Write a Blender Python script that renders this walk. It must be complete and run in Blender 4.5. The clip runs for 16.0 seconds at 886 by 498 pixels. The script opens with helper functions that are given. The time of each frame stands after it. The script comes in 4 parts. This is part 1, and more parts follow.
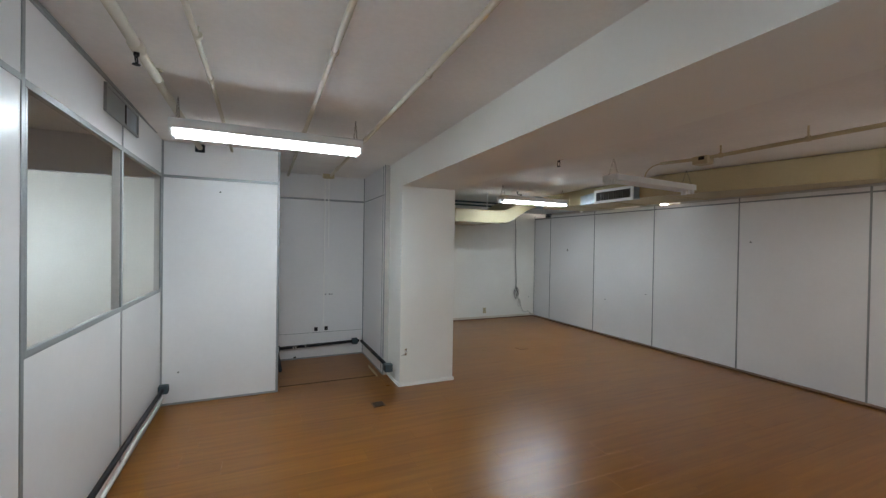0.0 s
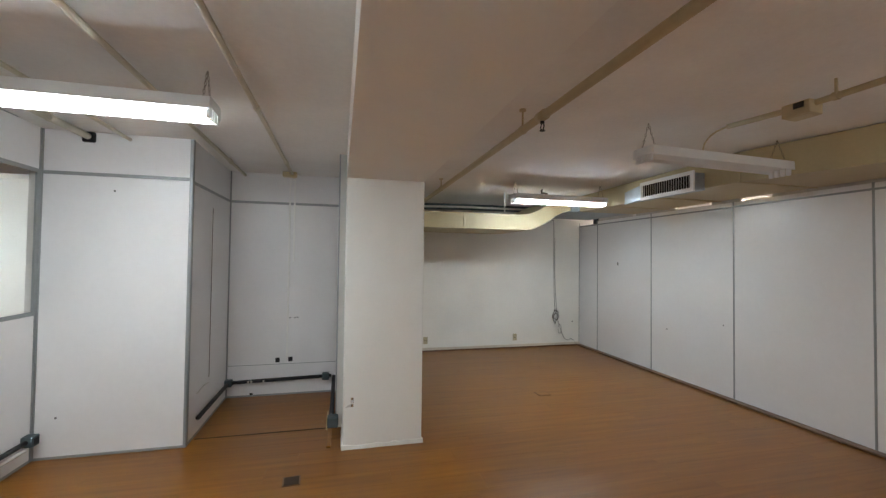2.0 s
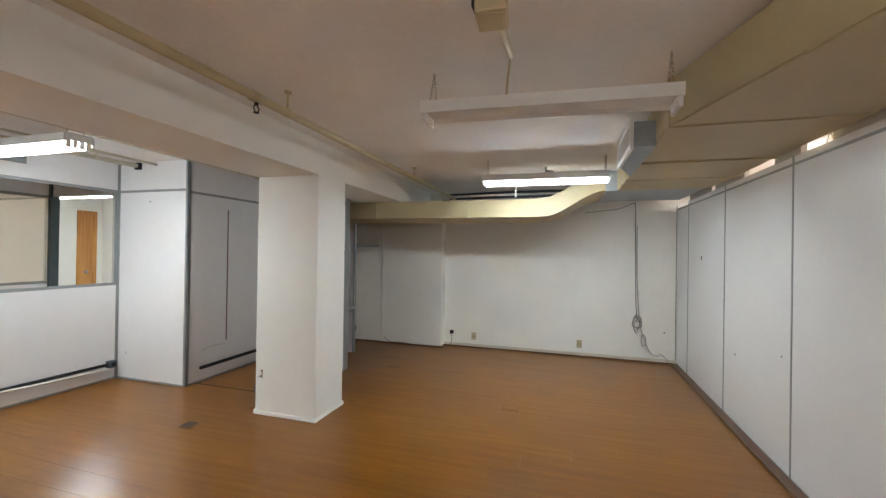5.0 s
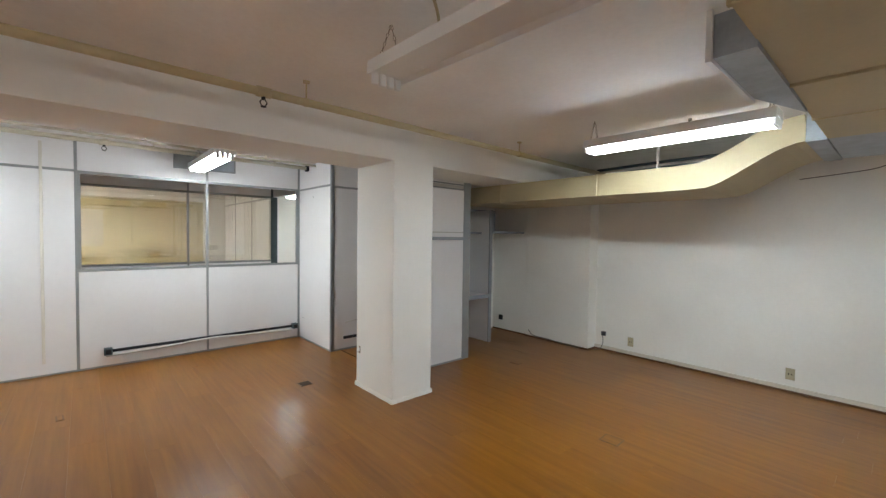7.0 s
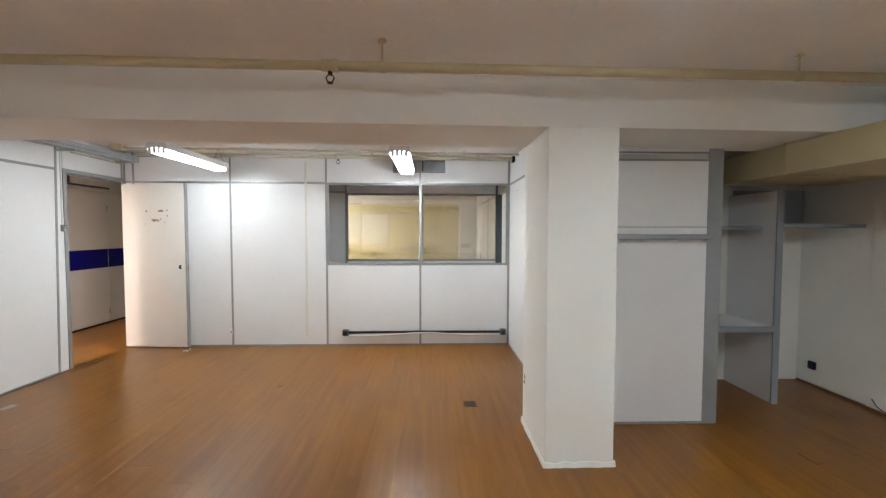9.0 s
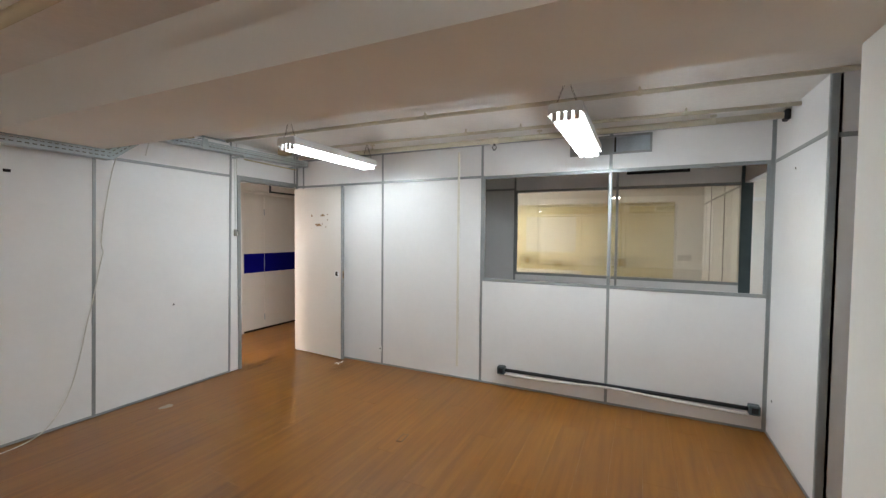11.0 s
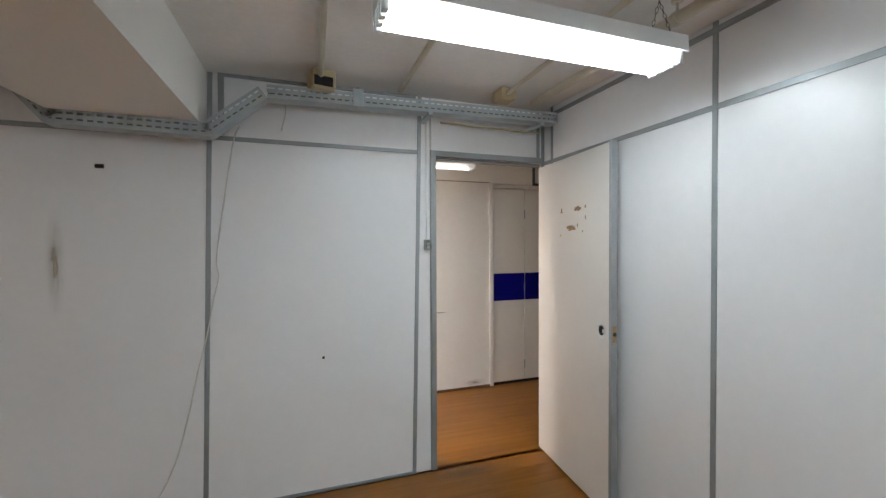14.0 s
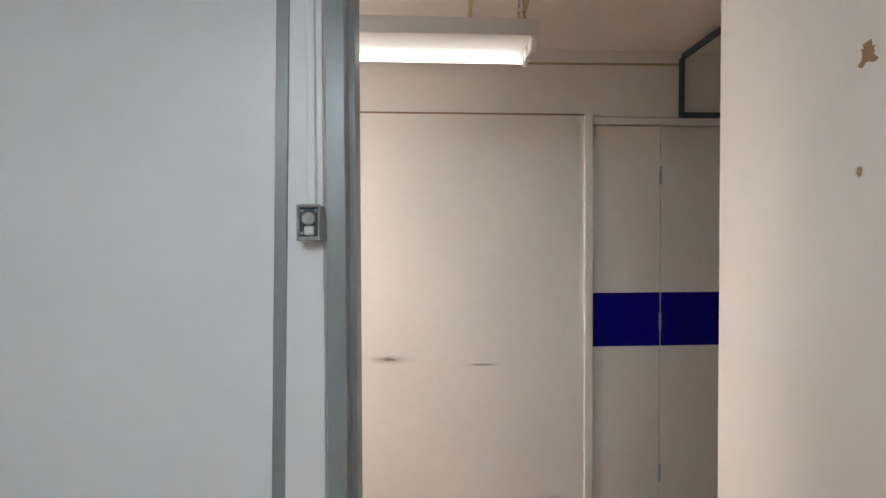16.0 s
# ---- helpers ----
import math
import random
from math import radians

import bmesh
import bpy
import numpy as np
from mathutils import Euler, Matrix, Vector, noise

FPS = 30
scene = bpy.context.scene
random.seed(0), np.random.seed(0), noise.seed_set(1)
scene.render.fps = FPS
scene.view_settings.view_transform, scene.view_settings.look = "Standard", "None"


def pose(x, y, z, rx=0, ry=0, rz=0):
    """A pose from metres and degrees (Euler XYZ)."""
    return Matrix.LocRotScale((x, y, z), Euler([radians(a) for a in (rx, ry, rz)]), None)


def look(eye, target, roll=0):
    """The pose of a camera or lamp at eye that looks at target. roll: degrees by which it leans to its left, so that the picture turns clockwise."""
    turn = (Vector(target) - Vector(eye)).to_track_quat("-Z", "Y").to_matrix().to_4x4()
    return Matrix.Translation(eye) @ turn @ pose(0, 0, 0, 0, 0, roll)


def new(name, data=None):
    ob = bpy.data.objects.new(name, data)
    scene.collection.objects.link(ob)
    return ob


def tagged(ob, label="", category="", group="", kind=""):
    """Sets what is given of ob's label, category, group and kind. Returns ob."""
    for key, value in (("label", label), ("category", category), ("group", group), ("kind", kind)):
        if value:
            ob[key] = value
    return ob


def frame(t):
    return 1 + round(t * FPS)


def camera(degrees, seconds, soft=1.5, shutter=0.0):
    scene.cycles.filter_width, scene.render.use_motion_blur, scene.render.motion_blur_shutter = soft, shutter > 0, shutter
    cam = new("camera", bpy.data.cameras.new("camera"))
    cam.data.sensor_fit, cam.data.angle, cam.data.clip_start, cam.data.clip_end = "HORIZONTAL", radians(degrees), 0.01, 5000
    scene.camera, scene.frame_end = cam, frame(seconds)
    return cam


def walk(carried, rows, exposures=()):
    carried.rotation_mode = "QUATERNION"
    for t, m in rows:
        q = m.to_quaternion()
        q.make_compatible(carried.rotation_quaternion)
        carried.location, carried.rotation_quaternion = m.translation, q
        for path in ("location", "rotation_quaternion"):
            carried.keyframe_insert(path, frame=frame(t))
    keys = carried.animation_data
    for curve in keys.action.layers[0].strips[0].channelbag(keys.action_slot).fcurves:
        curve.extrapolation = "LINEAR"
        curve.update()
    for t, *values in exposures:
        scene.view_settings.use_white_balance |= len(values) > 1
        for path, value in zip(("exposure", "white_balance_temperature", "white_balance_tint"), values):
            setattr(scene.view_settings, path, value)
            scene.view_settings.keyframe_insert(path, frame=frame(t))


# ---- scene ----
cam = camera(94.9, 16.0, soft=1.35)
PATH = [
    (0, (0.405, 0.396, 1.526), (1.225, 2.220, 1.506), 0.9),
    (0.5, (0.692, 0.683, 1.507), (1.454, 2.532, 1.537), 0.9),
    (1, (0.969, 0.977, 1.479), (1.67, 2.85, 1.525), 0.9),
    (1.5, (1.352, 1.148, 1.475), (1.956, 3.054, 1.527), 0.8),
    (2, (1.74, 1.217, 1.511), (2.227, 3.156, 1.559), 0.7),
    (2.5, (2.175, 1.332, 1.492), (2.525, 3.3, 1.532), 0.7),
    (3, (2.623, 1.376, 1.482), (2.813, 3.367, 1.508), 0.7),
    (3.2, (2.795, 1.389, 1.506), (2.906, 3.386, 1.525), 0.7),
    (5.3, (4.707, 1.531, 1.503), (4.0, 3.402, 1.506), 0.9),
    (5.5, (4.835, 1.597, 1.493), (4.041, 3.433, 1.49), 0.9),
    (6, (5.066, 1.825, 1.486), (4.037, 3.54, 1.461), 0.9),
    (6.5, (5.243, 2.166, 1.484), (3.986, 3.721, 1.441), 0.9),
    (7, (5.361, 2.504, 1.502), (3.865, 3.83, 1.436), 0.8),
    (7.5, (5.315, 2.896, 1.499), (3.613, 3.944, 1.422), 0.6),
    (8, (5.259, 3.263, 1.495), (3.401, 3.999, 1.411), 0.4),
    (8.5, (5.149, 3.549, 1.496), (3.187, 3.927, 1.411), 0.2),
    (9, (4.926, 3.815, 1.504), (2.928, 3.874, 1.418), 0.1),
    (9.2, (4.828, 3.899, 1.48), (2.831, 3.838, 1.395), 0.1),
    (11.3, (3.245, 3.923, 1.538), (1.518, 2.916, 1.474), 0.2),
    (11.5, (3.047, 3.867, 1.535), (1.379, 2.766, 1.477), -0.1),
    (12, (2.622, 3.691, 1.527), (1.106, 2.388, 1.473), -0.1),
    (12.5, (2.248, 3.485, 1.535), (0.938, 1.974, 1.483), -0.1),
    (13, (1.877, 3.187, 1.549), (0.799, 1.503, 1.504), -0.2),
    (13.5, (1.549, 2.905, 1.564), (0.706, 1.092, 1.523), -0.2),
    (14, (1.271, 2.517, 1.548), (0.62, 0.626, 1.517), -0.2),
    (14.5, (0.954, 2.113, 1.529), (0.454, 0.177, 1.497), -0.2),
    (15, (0.703, 1.69, 1.507), (0.338, -0.277, 1.479), -0.2),
    (15.5, (0.464, 1.194, 1.478), (0.215, -0.791, 1.449), -0.3),
    (16, (0.257, 0.747, 1.493), (0.165, -1.251, 1.461), -0.2),
]
EXPOSURES = [(0, 0.02, 6500, 11), (1.5, 0.2, 6850, 13), (3, 0.5, 6950, 14), (5.5, 0.67, 6950, 13), (7, 0.62, 6850, 13), (9, 0.69, 6950, 14), (11.5, 0.32, 6850, 12), (13, 0.2, 6700, 11), (14, 0.0, 6650, 11), (15, 0.0, 6700, 11), (16, -0.14, 6650, 12)]
walk(cam, [(t, look(eye, target, roll)) for t, eye, target, roll in PATH], EXPOSURES)

# ------------------------------------------------------------------ world, light
world = bpy.data.worlds.new("world")
world.use_nodes = True
world.node_tree.nodes["Background"].inputs["Color"].default_value = (0.5, 0.55, 0.6, 1)
world.node_tree.nodes["Background"].inputs["Strength"].default_value = 0.02
scene.world = world
TUBE_POWER = 38.0          # emission of a lit fluorescent tube
TUBE_COLOUR = (0.785, 0.925, 1.0)


# ------------------------------------------------------------------ materials
def mat(name, colour, rough=0.5, metal=0.0, var=0.06, scale=3.0, fine=60.0, bump=0.02, spec=0.5, stretch=(1, 1, 1), tint=None, blotch=0.0):
    """A painted or plain surface: colour that varies at two scales, uneven gloss and fine relief, in metres."""
    m = bpy.data.materials.new(name)
    m.use_nodes = True
    n, l = m.node_tree.nodes, m.node_tree.links
    b = n["Principled BSDF"]
    geo = n.new("ShaderNodeNewGeometry")
    mp = n.new("ShaderNodeMapping")
    mp.inputs["Scale"].default_value = stretch
    l.new(geo.outputs["Position"], mp.inputs["Vector"])
    big, small = n.new("ShaderNodeTexNoise"), n.new("ShaderNodeTexNoise")
    for node, s, d in ((big, scale, 4.0), (small, fine, 3.0)):
        node.inputs["Scale"].default_value, node.inputs["Detail"].default_value = s, d
        l.new(mp.outputs["Vector"], node.inputs["Vector"])
    mixv = n.new("ShaderNodeMath")
    mixv.operation = "MULTIPLY_ADD"
    l.new(small.outputs["Fac"], mixv.inputs[0])
    mixv.inputs[1].default_value = 0.35
    l.new(big.outputs["Fac"], mixv.inputs[2])
    ramp = n.new("ShaderNodeValToRGB")
    ramp.color_ramp.elements[0].position, ramp.color_ramp.elements[1].position = 0.35, 1.0
    low = [c * (1 - var * 1.6) for c in (tint or colour)]
    high = [min(1, c * (1 + var)) for c in colour]
    ramp.color_ramp.elements[0].color, ramp.color_ramp.elements[1].color = (*low, 1), (*high, 1)
    l.new(mixv.outputs[0], ramp.inputs["Fac"])
    l.new(ramp.outputs["Color"], b.inputs["Base Color"])
    rr = n.new("ShaderNodeMapRange")
    rr.inputs["To Min"].default_value, rr.inputs["To Max"].default_value = rough - 0.04, rough + 0.06
    l.new(big.outputs["Fac"], rr.inputs["Value"])
    l.new(rr.outputs["Result"], b.inputs["Roughness"])
    b.inputs["Metallic"].default_value, b.inputs["Specular IOR Level"].default_value = metal, spec
    if bump:
        bp = n.new("ShaderNodeBump")
        bp.inputs["Strength"].default_value, bp.inputs["Distance"].default_value = bump * 10, 0.002
        l.new(mixv.outputs[0], bp.inputs["Height"])
        l.new(bp.outputs["Normal"], b.inputs["Normal"])
    return m


def wood_mat(name, dark, light, rough=0.3, along=(0.8, 14.0, 14.0), rand=0.18):
    """Wood grain that runs along the axis with the small scale, each board in its own tone."""
    m = bpy.data.materials.new(name)
    m.use_nodes = True
    n, l = m.node_tree.nodes, m.node_tree.links
    b = n["Principled BSDF"]
    geo, info = n.new("ShaderNodeNewGeometry"), n.new("ShaderNodeObjectInfo")
    mp = n.new("ShaderNodeMapping")
    mp.inputs["Scale"].default_value = along
    shift = n.new("ShaderNodeVectorMath")
    shift.operation = "MULTIPLY_ADD"
    l.new(info.outputs["Random"], shift.inputs[0])
    shift.inputs[1].default_value = (7.3, 3.1, 5.7)
    l.new(geo.outputs["Position"], shift.inputs[2])
    l.new(shift.outputs[0], mp.inputs["Vector"])
    g1, g2, g3 = n.new("ShaderNodeTexNoise"), n.new("ShaderNodeTexNoise"), n.new("ShaderNodeTexNoise")
    g1.inputs["Scale"].default_value, g1.inputs["Detail"].default_value, g1.inputs["Distortion"].default_value = 1.6, 4.0, 0.0
    g2.inputs["Scale"].default_value, g2.inputs["Detail"].default_value = 9.0, 4.0
    g3.inputs["Scale"].default_value, g3.inputs["Detail"].default_value = 2.2, 4.0
    l.new(mp.outputs["Vector"], g1.inputs["Vector"])
    l.new(mp.outputs["Vector"], g2.inputs["Vector"])
    l.new(geo.outputs["Position"], g3.inputs["Vector"])
    a = n.new("ShaderNodeMath")
    a.operation = "MULTIPLY_ADD"
    l.new(g2.outputs["Fac"], a.inputs[0])
    a.inputs[1].default_value = 0.2
    l.new(g1.outputs["Fac"], a.inputs[2])
    c = n.new("ShaderNodeMath")
    c.operation = "MULTIPLY_ADD"
    l.new(info.outputs["Random"], c.inputs[0])
    c.inputs[1].default_value = rand
    l.new(a.outputs[0], c.inputs[2])
    ramp = n.new("ShaderNodeValToRGB")
    ramp.color_ramp.elements[0].position, ramp.color_ramp.elements[1].position = 0.4, 1.05
    ramp.color_ramp.elements[0].color, ramp.color_ramp.elements[1].color = (*dark, 1), (*light, 1)
    l.new(c.outputs[0], ramp.inputs["Fac"])
    l.new(ramp.outputs["Color"], b.inputs["Base Color"])
    b.inputs["Specular IOR Level"].default_value = 0.38
    rr = n.new("ShaderNodeMapRange")
    rr.inputs["To Min"].default_value, rr.inputs["To Max"].default_value = rough, rough + 0.07
    l.new(g3.outputs["Fac"], rr.inputs["Value"])
    l.new(rr.outputs["Result"], b.inputs["Roughness"])
    bp = n.new("ShaderNodeBump")
    bp.inputs["Strength"].default_value, bp.inputs["Distance"].default_value = 0.12, 0.0015
    l.new(a.outputs[0], bp.inputs["Height"])
    l.new(bp.outputs["Normal"], b.inputs["Normal"])
    return m


def glow_mat(name, colour, strength):
    m = bpy.data.materials.new(name)
    m.use_nodes = True
    b = m.node_tree.nodes["Principled BSDF"]
    b.inputs["Base Color"].default_value = (0.9, 0.9, 0.9, 1)
    b.inputs["Emission Color"].default_value, b.inputs["Emission Strength"].default_value = (*colour, 1), strength
    return m


def glass_mat(name):
    m = bpy.data.materials.new(name)
    m.use_nodes = True
    n, l = m.node_tree.nodes, m.node_tree.links
    n.remove(n["Principled BSDF"])
    tr, gl, fr, mx = n.new("ShaderNodeBsdfTransparent"), n.new("ShaderNodeBsdfGlossy"), n.new("ShaderNodeFresnel"), n.new("ShaderNodeMixShader")
    tr.inputs["Color"].default_value, gl.inputs["Roughness"].default_value = (0.93, 0.95, 0.93, 1), 0.0
    fr.inputs["IOR"].default_value = 1.52
    film = n.new("ShaderNodeMapRange")
    film.inputs["To Min"].default_value, film.inputs["To Max"].default_value = 0.12, 1.0
    l.new(fr.outputs[0], film.inputs["Value"]), l.new(film.outputs["Result"], mx.inputs[0]), l.new(tr.outputs[0], mx.inputs[1]), l.new(gl.outputs[0], mx.inputs[2])
    l.new(mx.outputs[0], n["Material Output"].inputs["Surface"])
    return m


M_PANEL = mat("partition_laminate", (0.80, 0.79, 0.795), 0.305, var=0.035, scale=1.3, fine=25, bump=0.004, spec=0.5)
M_DOORLAM = mat("door_laminate", (0.76, 0.73, 0.69), 0.34, var=0.03, scale=1.5, fine=25, bump=0.004, spec=0.4)
M_RAIL = mat("grey_profile", (0.30, 0.315, 0.32), 0.38, metal=0.25, var=0.08, scale=6, fine=80, bump=0.01)
M_CEIL = mat("ceiling_paint", (0.87, 0.85, 0.825), 0.85, var=0.07, scale=1.5, fine=35, bump=0.05, spec=0.2)
M_BEAM = mat("beam_paint", (0.88, 0.875, 0.84), 0.8, var=0.025, scale=1.6, fine=45, bump=0.02, spec=0.25)
M_WALL = mat("wall_paint", (0.84, 0.83, 0.78), 0.75, var=0.045, scale=1.4, fine=40, bump=0.06, spec=0.25)
M_DUCT = mat("duct_cream_paint", (0.51, 0.43, 0.255), 0.50, var=0.07, scale=2.0, fine=40, bump=0.03)
M_GALV = mat("galvanised_steel", (0.38, 0.43, 0.48), 0.40, metal=0.50, var=0.16, scale=9, fine=60, bump=0.01)
M_TRAY = mat("zinc_tray", (0.45, 0.50, 0.52), 0.40, metal=0.3, var=0.12, scale=9, fine=60, bump=0.01)
M_PIPE = mat("cream_pipe_paint", (0.52, 0.43, 0.26), 0.45, var=0.06, scale=5, fine=50, bump=0.02)
M_PIPE_PALE = mat("pale_pipe_paint", (0.66, 0.61, 0.49), 0.45, var=0.06, scale=5, fine=50, bump=0.02)
M_WHITE = mat("white_enamel", (0.80, 0.81, 0.81), 0.36, var=0.03, scale=4, fine=60, bump=0.005)
M_BLACK = mat("black_plastic", (0.016, 0.017, 0.02), 0.55, var=0.2, scale=8, fine=90, bump=0.01, spec=0.3)
M_TEAL = mat("dark_grey_box", (0.05, 0.075, 0.085), 0.45, var=0.15, scale=8, fine=90, bump=0.01)
M_BEIGE = mat("beige_plastic", (0.48, 0.42, 0.27), 0.45, var=0.05, scale=8, fine=80, bump=0.005)
M_BLUE = mat("blue_vinyl", (0.001, 0.001, 0.17), 0.5, var=0.08, scale=4, fine=50, bump=0.004, spec=0.12)
M_YELLOW = mat("yellowed_wall_paint", (0.77, 0.71, 0.48), 0.75, var=0.10, scale=1.1, fine=20, bump=0.04, tint=(0.70, 0.59, 0.31))
M_HALL = mat("hall_wall_paint", (0.78, 0.75, 0.71), 0.7, var=0.05, scale=1.2, fine=30, bump=0.04, spec=0.3)
M_CUPBOARD = mat("cupboard_gloss_paint", (0.78, 0.75, 0.70), 0.33, var=0.04, scale=1.5, fine=30, bump=0.02, spec=0.5)
M_BASE = mat("dark_wood_trim", (0.13, 0.06, 0.028), 0.4, var=0.2, scale=6, fine=60, bump=0.02)
M_CORE = mat("partition_core", (0.55, 0.53, 0.5), 0.7, var=0.1, scale=3, fine=60)
# near-black colour standing in for the shade inside holes and gaps
M_DARK = mat("dark_hole", (0.015, 0.013, 0.012), 0.8, var=0.2, scale=20, fine=90, bump=0)
M_FIBRE = mat("bare_fibreboard", (0.34, 0.22, 0.12), 0.85, var=0.2, scale=30, fine=200, bump=0.03)
M_CORD = mat("white_cable", (0.66, 0.64, 0.60), 0.5, var=0.08, scale=20, fine=80, bump=0)
M_CORD_WHITE = mat("white_raceway", (0.86, 0.85, 0.83), 0.4, var=0.03, scale=8, fine=80, bump=0)
M_CORDG = mat("grey_cable", (0.16, 0.15, 0.13), 0.5, var=0.1, scale=20, fine=80, bump=0)
M_GROUT = mat("floor_underlay", (0.035, 0.018, 0.009), 0.8, var=0.1)
M_UNDER = mat("floor_sheet", (0.13, 0.047, 0.006), 0.7, var=0.1)
M_CHAIN = mat("chain_steel", (0.22, 0.19, 0.15), 0.4, metal=0.8, var=0.2, scale=30, fine=90, bump=0)
M_ORANGE = wood_mat("varnished_orange_wood", (0.40, 0.17, 0.045), (0.66, 0.33, 0.11), 0.35, (9.0, 9.0, 0.6), 0.0)
M_FLOOR = wood_mat("laminate_floor", (0.166, 0.057, 0.0052), (0.268, 0.105, 0.0115), 0.272, rand=0.13)
M_TUBE_ON = glow_mat("lit_tube", TUBE_COLOUR, TUBE_POWER * 0.74)
M_TUBE_WINDOW = glow_mat("lit_tube_by_window", TUBE_COLOUR, TUBE_POWER * 1.05)
M_TUBE_FRESH = glow_mat("fresh_tube", (1.0, 0.96, 0.90), TUBE_POWER * 0.55)
M_TUBE_NEW = glow_mat("bright_new_tube", (0.76, 0.91, 1.0), TUBE_POWER * 1.35)
# overdriven glow for the added hall fill light
M_TUBE_FILL = glow_mat("warm_fill_tube", (1.0, 0.95, 0.90), TUBE_POWER * 5.2)
# glow held low so the hall housing doesn't burn out
M_TUBE_DIM = glow_mat("dimmed_tube", (1.0, 0.95, 0.89), TUBE_POWER * 0.07)
M_TUBE_FAR = glow_mat("far_room_tube", (1.0, 0.97, 0.91), TUBE_POWER * 4.5)
M_TUBE_ROOM = glow_mat("room_tube", (0.96, 0.98, 0.94), TUBE_POWER * 3.3)
M_TUBE_OFF = mat("unlit_tube", (0.82, 0.82, 0.80), 0.25, var=0.02, bump=0)
M_GLASS = glass_mat("window_glass")


# ------------------------------------------------------------------ mesh helpers
def box(bm, x0, x1, y0, y1, z0, z1, m=None):
    """Adds a cuboid, turned by m if given."""
    v = [bm.verts.new((x, y, z)) for z in (z0, z1) for y in (y0, y1) for x in (x0, x1)]
    if m is not None:
        for p in v:
            p.co = m @ p.co
    for f in ((0, 2, 3, 1), (4, 5, 7, 6), (0, 1, 5, 4), (2, 6, 7, 3), (0, 4, 6, 2), (1, 3, 7, 5)):
        bm.faces.new([v[i] for i in f])
    return v


def soften(bm, width=0.003, seg=1):
    bmesh.ops.recalc_face_normals(bm, faces=bm.faces)
    bmesh.ops.bevel(bm, geom=list(bm.edges), offset=width, segments=seg, affect="EDGES", profile=0.5)


def finish(name, bm, material, smooth=False):
    bmesh.ops.recalc_face_normals(bm, faces=bm.faces)
    me = bpy.data.meshes.new(name)
    bm.to_mesh(me)
    bm.free()
    if smooth:
        for p in me.polygons:
            p.use_smooth = True
    for m in material if isinstance(material, (list, tuple)) else (material,):
        me.materials.append(m)
    return new(name, me)


def part(name, bm, material, parent=None, label="", smooth=False):
    """Links a bmesh as one mesh object under a thing or under a part."""
    ob = finish(name, bm, material, smooth)
    if parent is not None:
        ob.parent = parent
        ob.matrix_parent_inverse = Matrix.Identity(4)
    if label:
        ob["label"] = label
    return ob


def boxes(name, rows, material, parent=None, label="", bevel=0.0):
    bm = bmesh.new()
    for r in rows:
        box(bm, *r)
    if bevel:
        soften(bm, bevel)
    return part(name, bm, material, parent, label)


def thing(name, label, category, group="", at=(0, 0, 0)):
    ob = new(name)
    ob.empty_display_size = 0.1
    ob.location = at
    return tagged(ob, label, category, group)


def structure(ob, label, category):
    return tagged(ob, label, category, kind="structure")


def sweep(bm, pts, radius, sides=8, cap=True):
    """A round bar along a line of points."""
    pts = [Vector(p) for p in pts]
    rings, side = [], None
    for i, p in enumerate(pts):
        d = (pts[min(i + 1, len(pts) - 1)] - pts[max(i - 1, 0)]).normalized()
        if side is None:
            side = d.orthogonal().normalized()
        side = (side - d * side.dot(d)).normalized()
        up = d.cross(side)
        rings.append([bm.verts.new(p + radius * (math.cos(a) * side + math.sin(a) * up)) for a in (2 * math.pi * k / sides for k in range(sides))])
    for r0, r1 in zip(rings, rings[1:]):
        for k in range(sides):
            bm.faces.new((r0[k], r0[(k + 1) % sides], r1[(k + 1) % sides], r1[k]))
    if cap:
        bm.faces.new(rings[0][::-1])
        bm.faces.new(rings[-1])


def curve_points(ctrl, steps=8):
    """A smooth line through control points."""
    p = [Vector(c) for c in ctrl]
    p = [2 * p[0] - p[1]] + p + [2 * p[-1] - p[-2]]
    out = []
    for i in range(1, len(p) - 2):
        for k in range(steps):
            t = k / steps
            out.append(0.5 * (2 * p[i] + (p[i + 1] - p[i - 1]) * t + (2 * p[i - 1] - 5 * p[i] + 4 * p[i + 1] - p[i + 2]) * t * t + (3 * p[i] - p[i - 1] - 3 * p[i + 1] + p[i + 2]) * t ** 3))
    return out + [p[-2]]


# ------------------------------------------------------------------ plan, in metres
XW, XE, YS, YN = -0.42, 5.93, -0.10, 7.74     # room faces: west, east, south, north
CLX, CLY = 0.58, 4.85                         # corner of the boxed-in closet
ALY = 6.0                                     # back of the alcove
PX0, PX1 = 1.72, 1.85                         # partition behind the column
X2 = -1.65                                    # glazed partition across the passage
RAIL = 2.13                                   # middle of the partitions' upper rail


def ceil(y):
    """The slab falls slightly towards the north."""
    return 2.44 + 0.015 * (5.0 - y)


def beam_z(y):
    return 2.15 + 0.008 * (4.6 - y)


# ------------------------------------------------------------------ structure
def slab(name, x0, x1, y0, y1, thick, material, label, category):
    bm = bmesh.new()
    v = box(bm, x0, x1, y0, y1, 0, thick)
    for p in v:
        p.co.z += ceil(p.co.y)
    return structure(part(name, bm, material), label, category)


slab("ceiling", -6.0, 8.0, -3.2, 8.6, 0.2, M_CEIL, "painted concrete slab ceiling, dull warm white", "ceiling")

bm = bmesh.new()
v = box(bm, 1.78, 2.41, YS, YN, 0, 0.5)
for p in v:
    p.co.z = ceil(p.co.y) + 0.05 if p.co.z > 0.2 else beam_z(p.co.y)
structure(part("beam", bm, M_BEAM), "white painted concrete ceiling beam resting on the column", "beam")

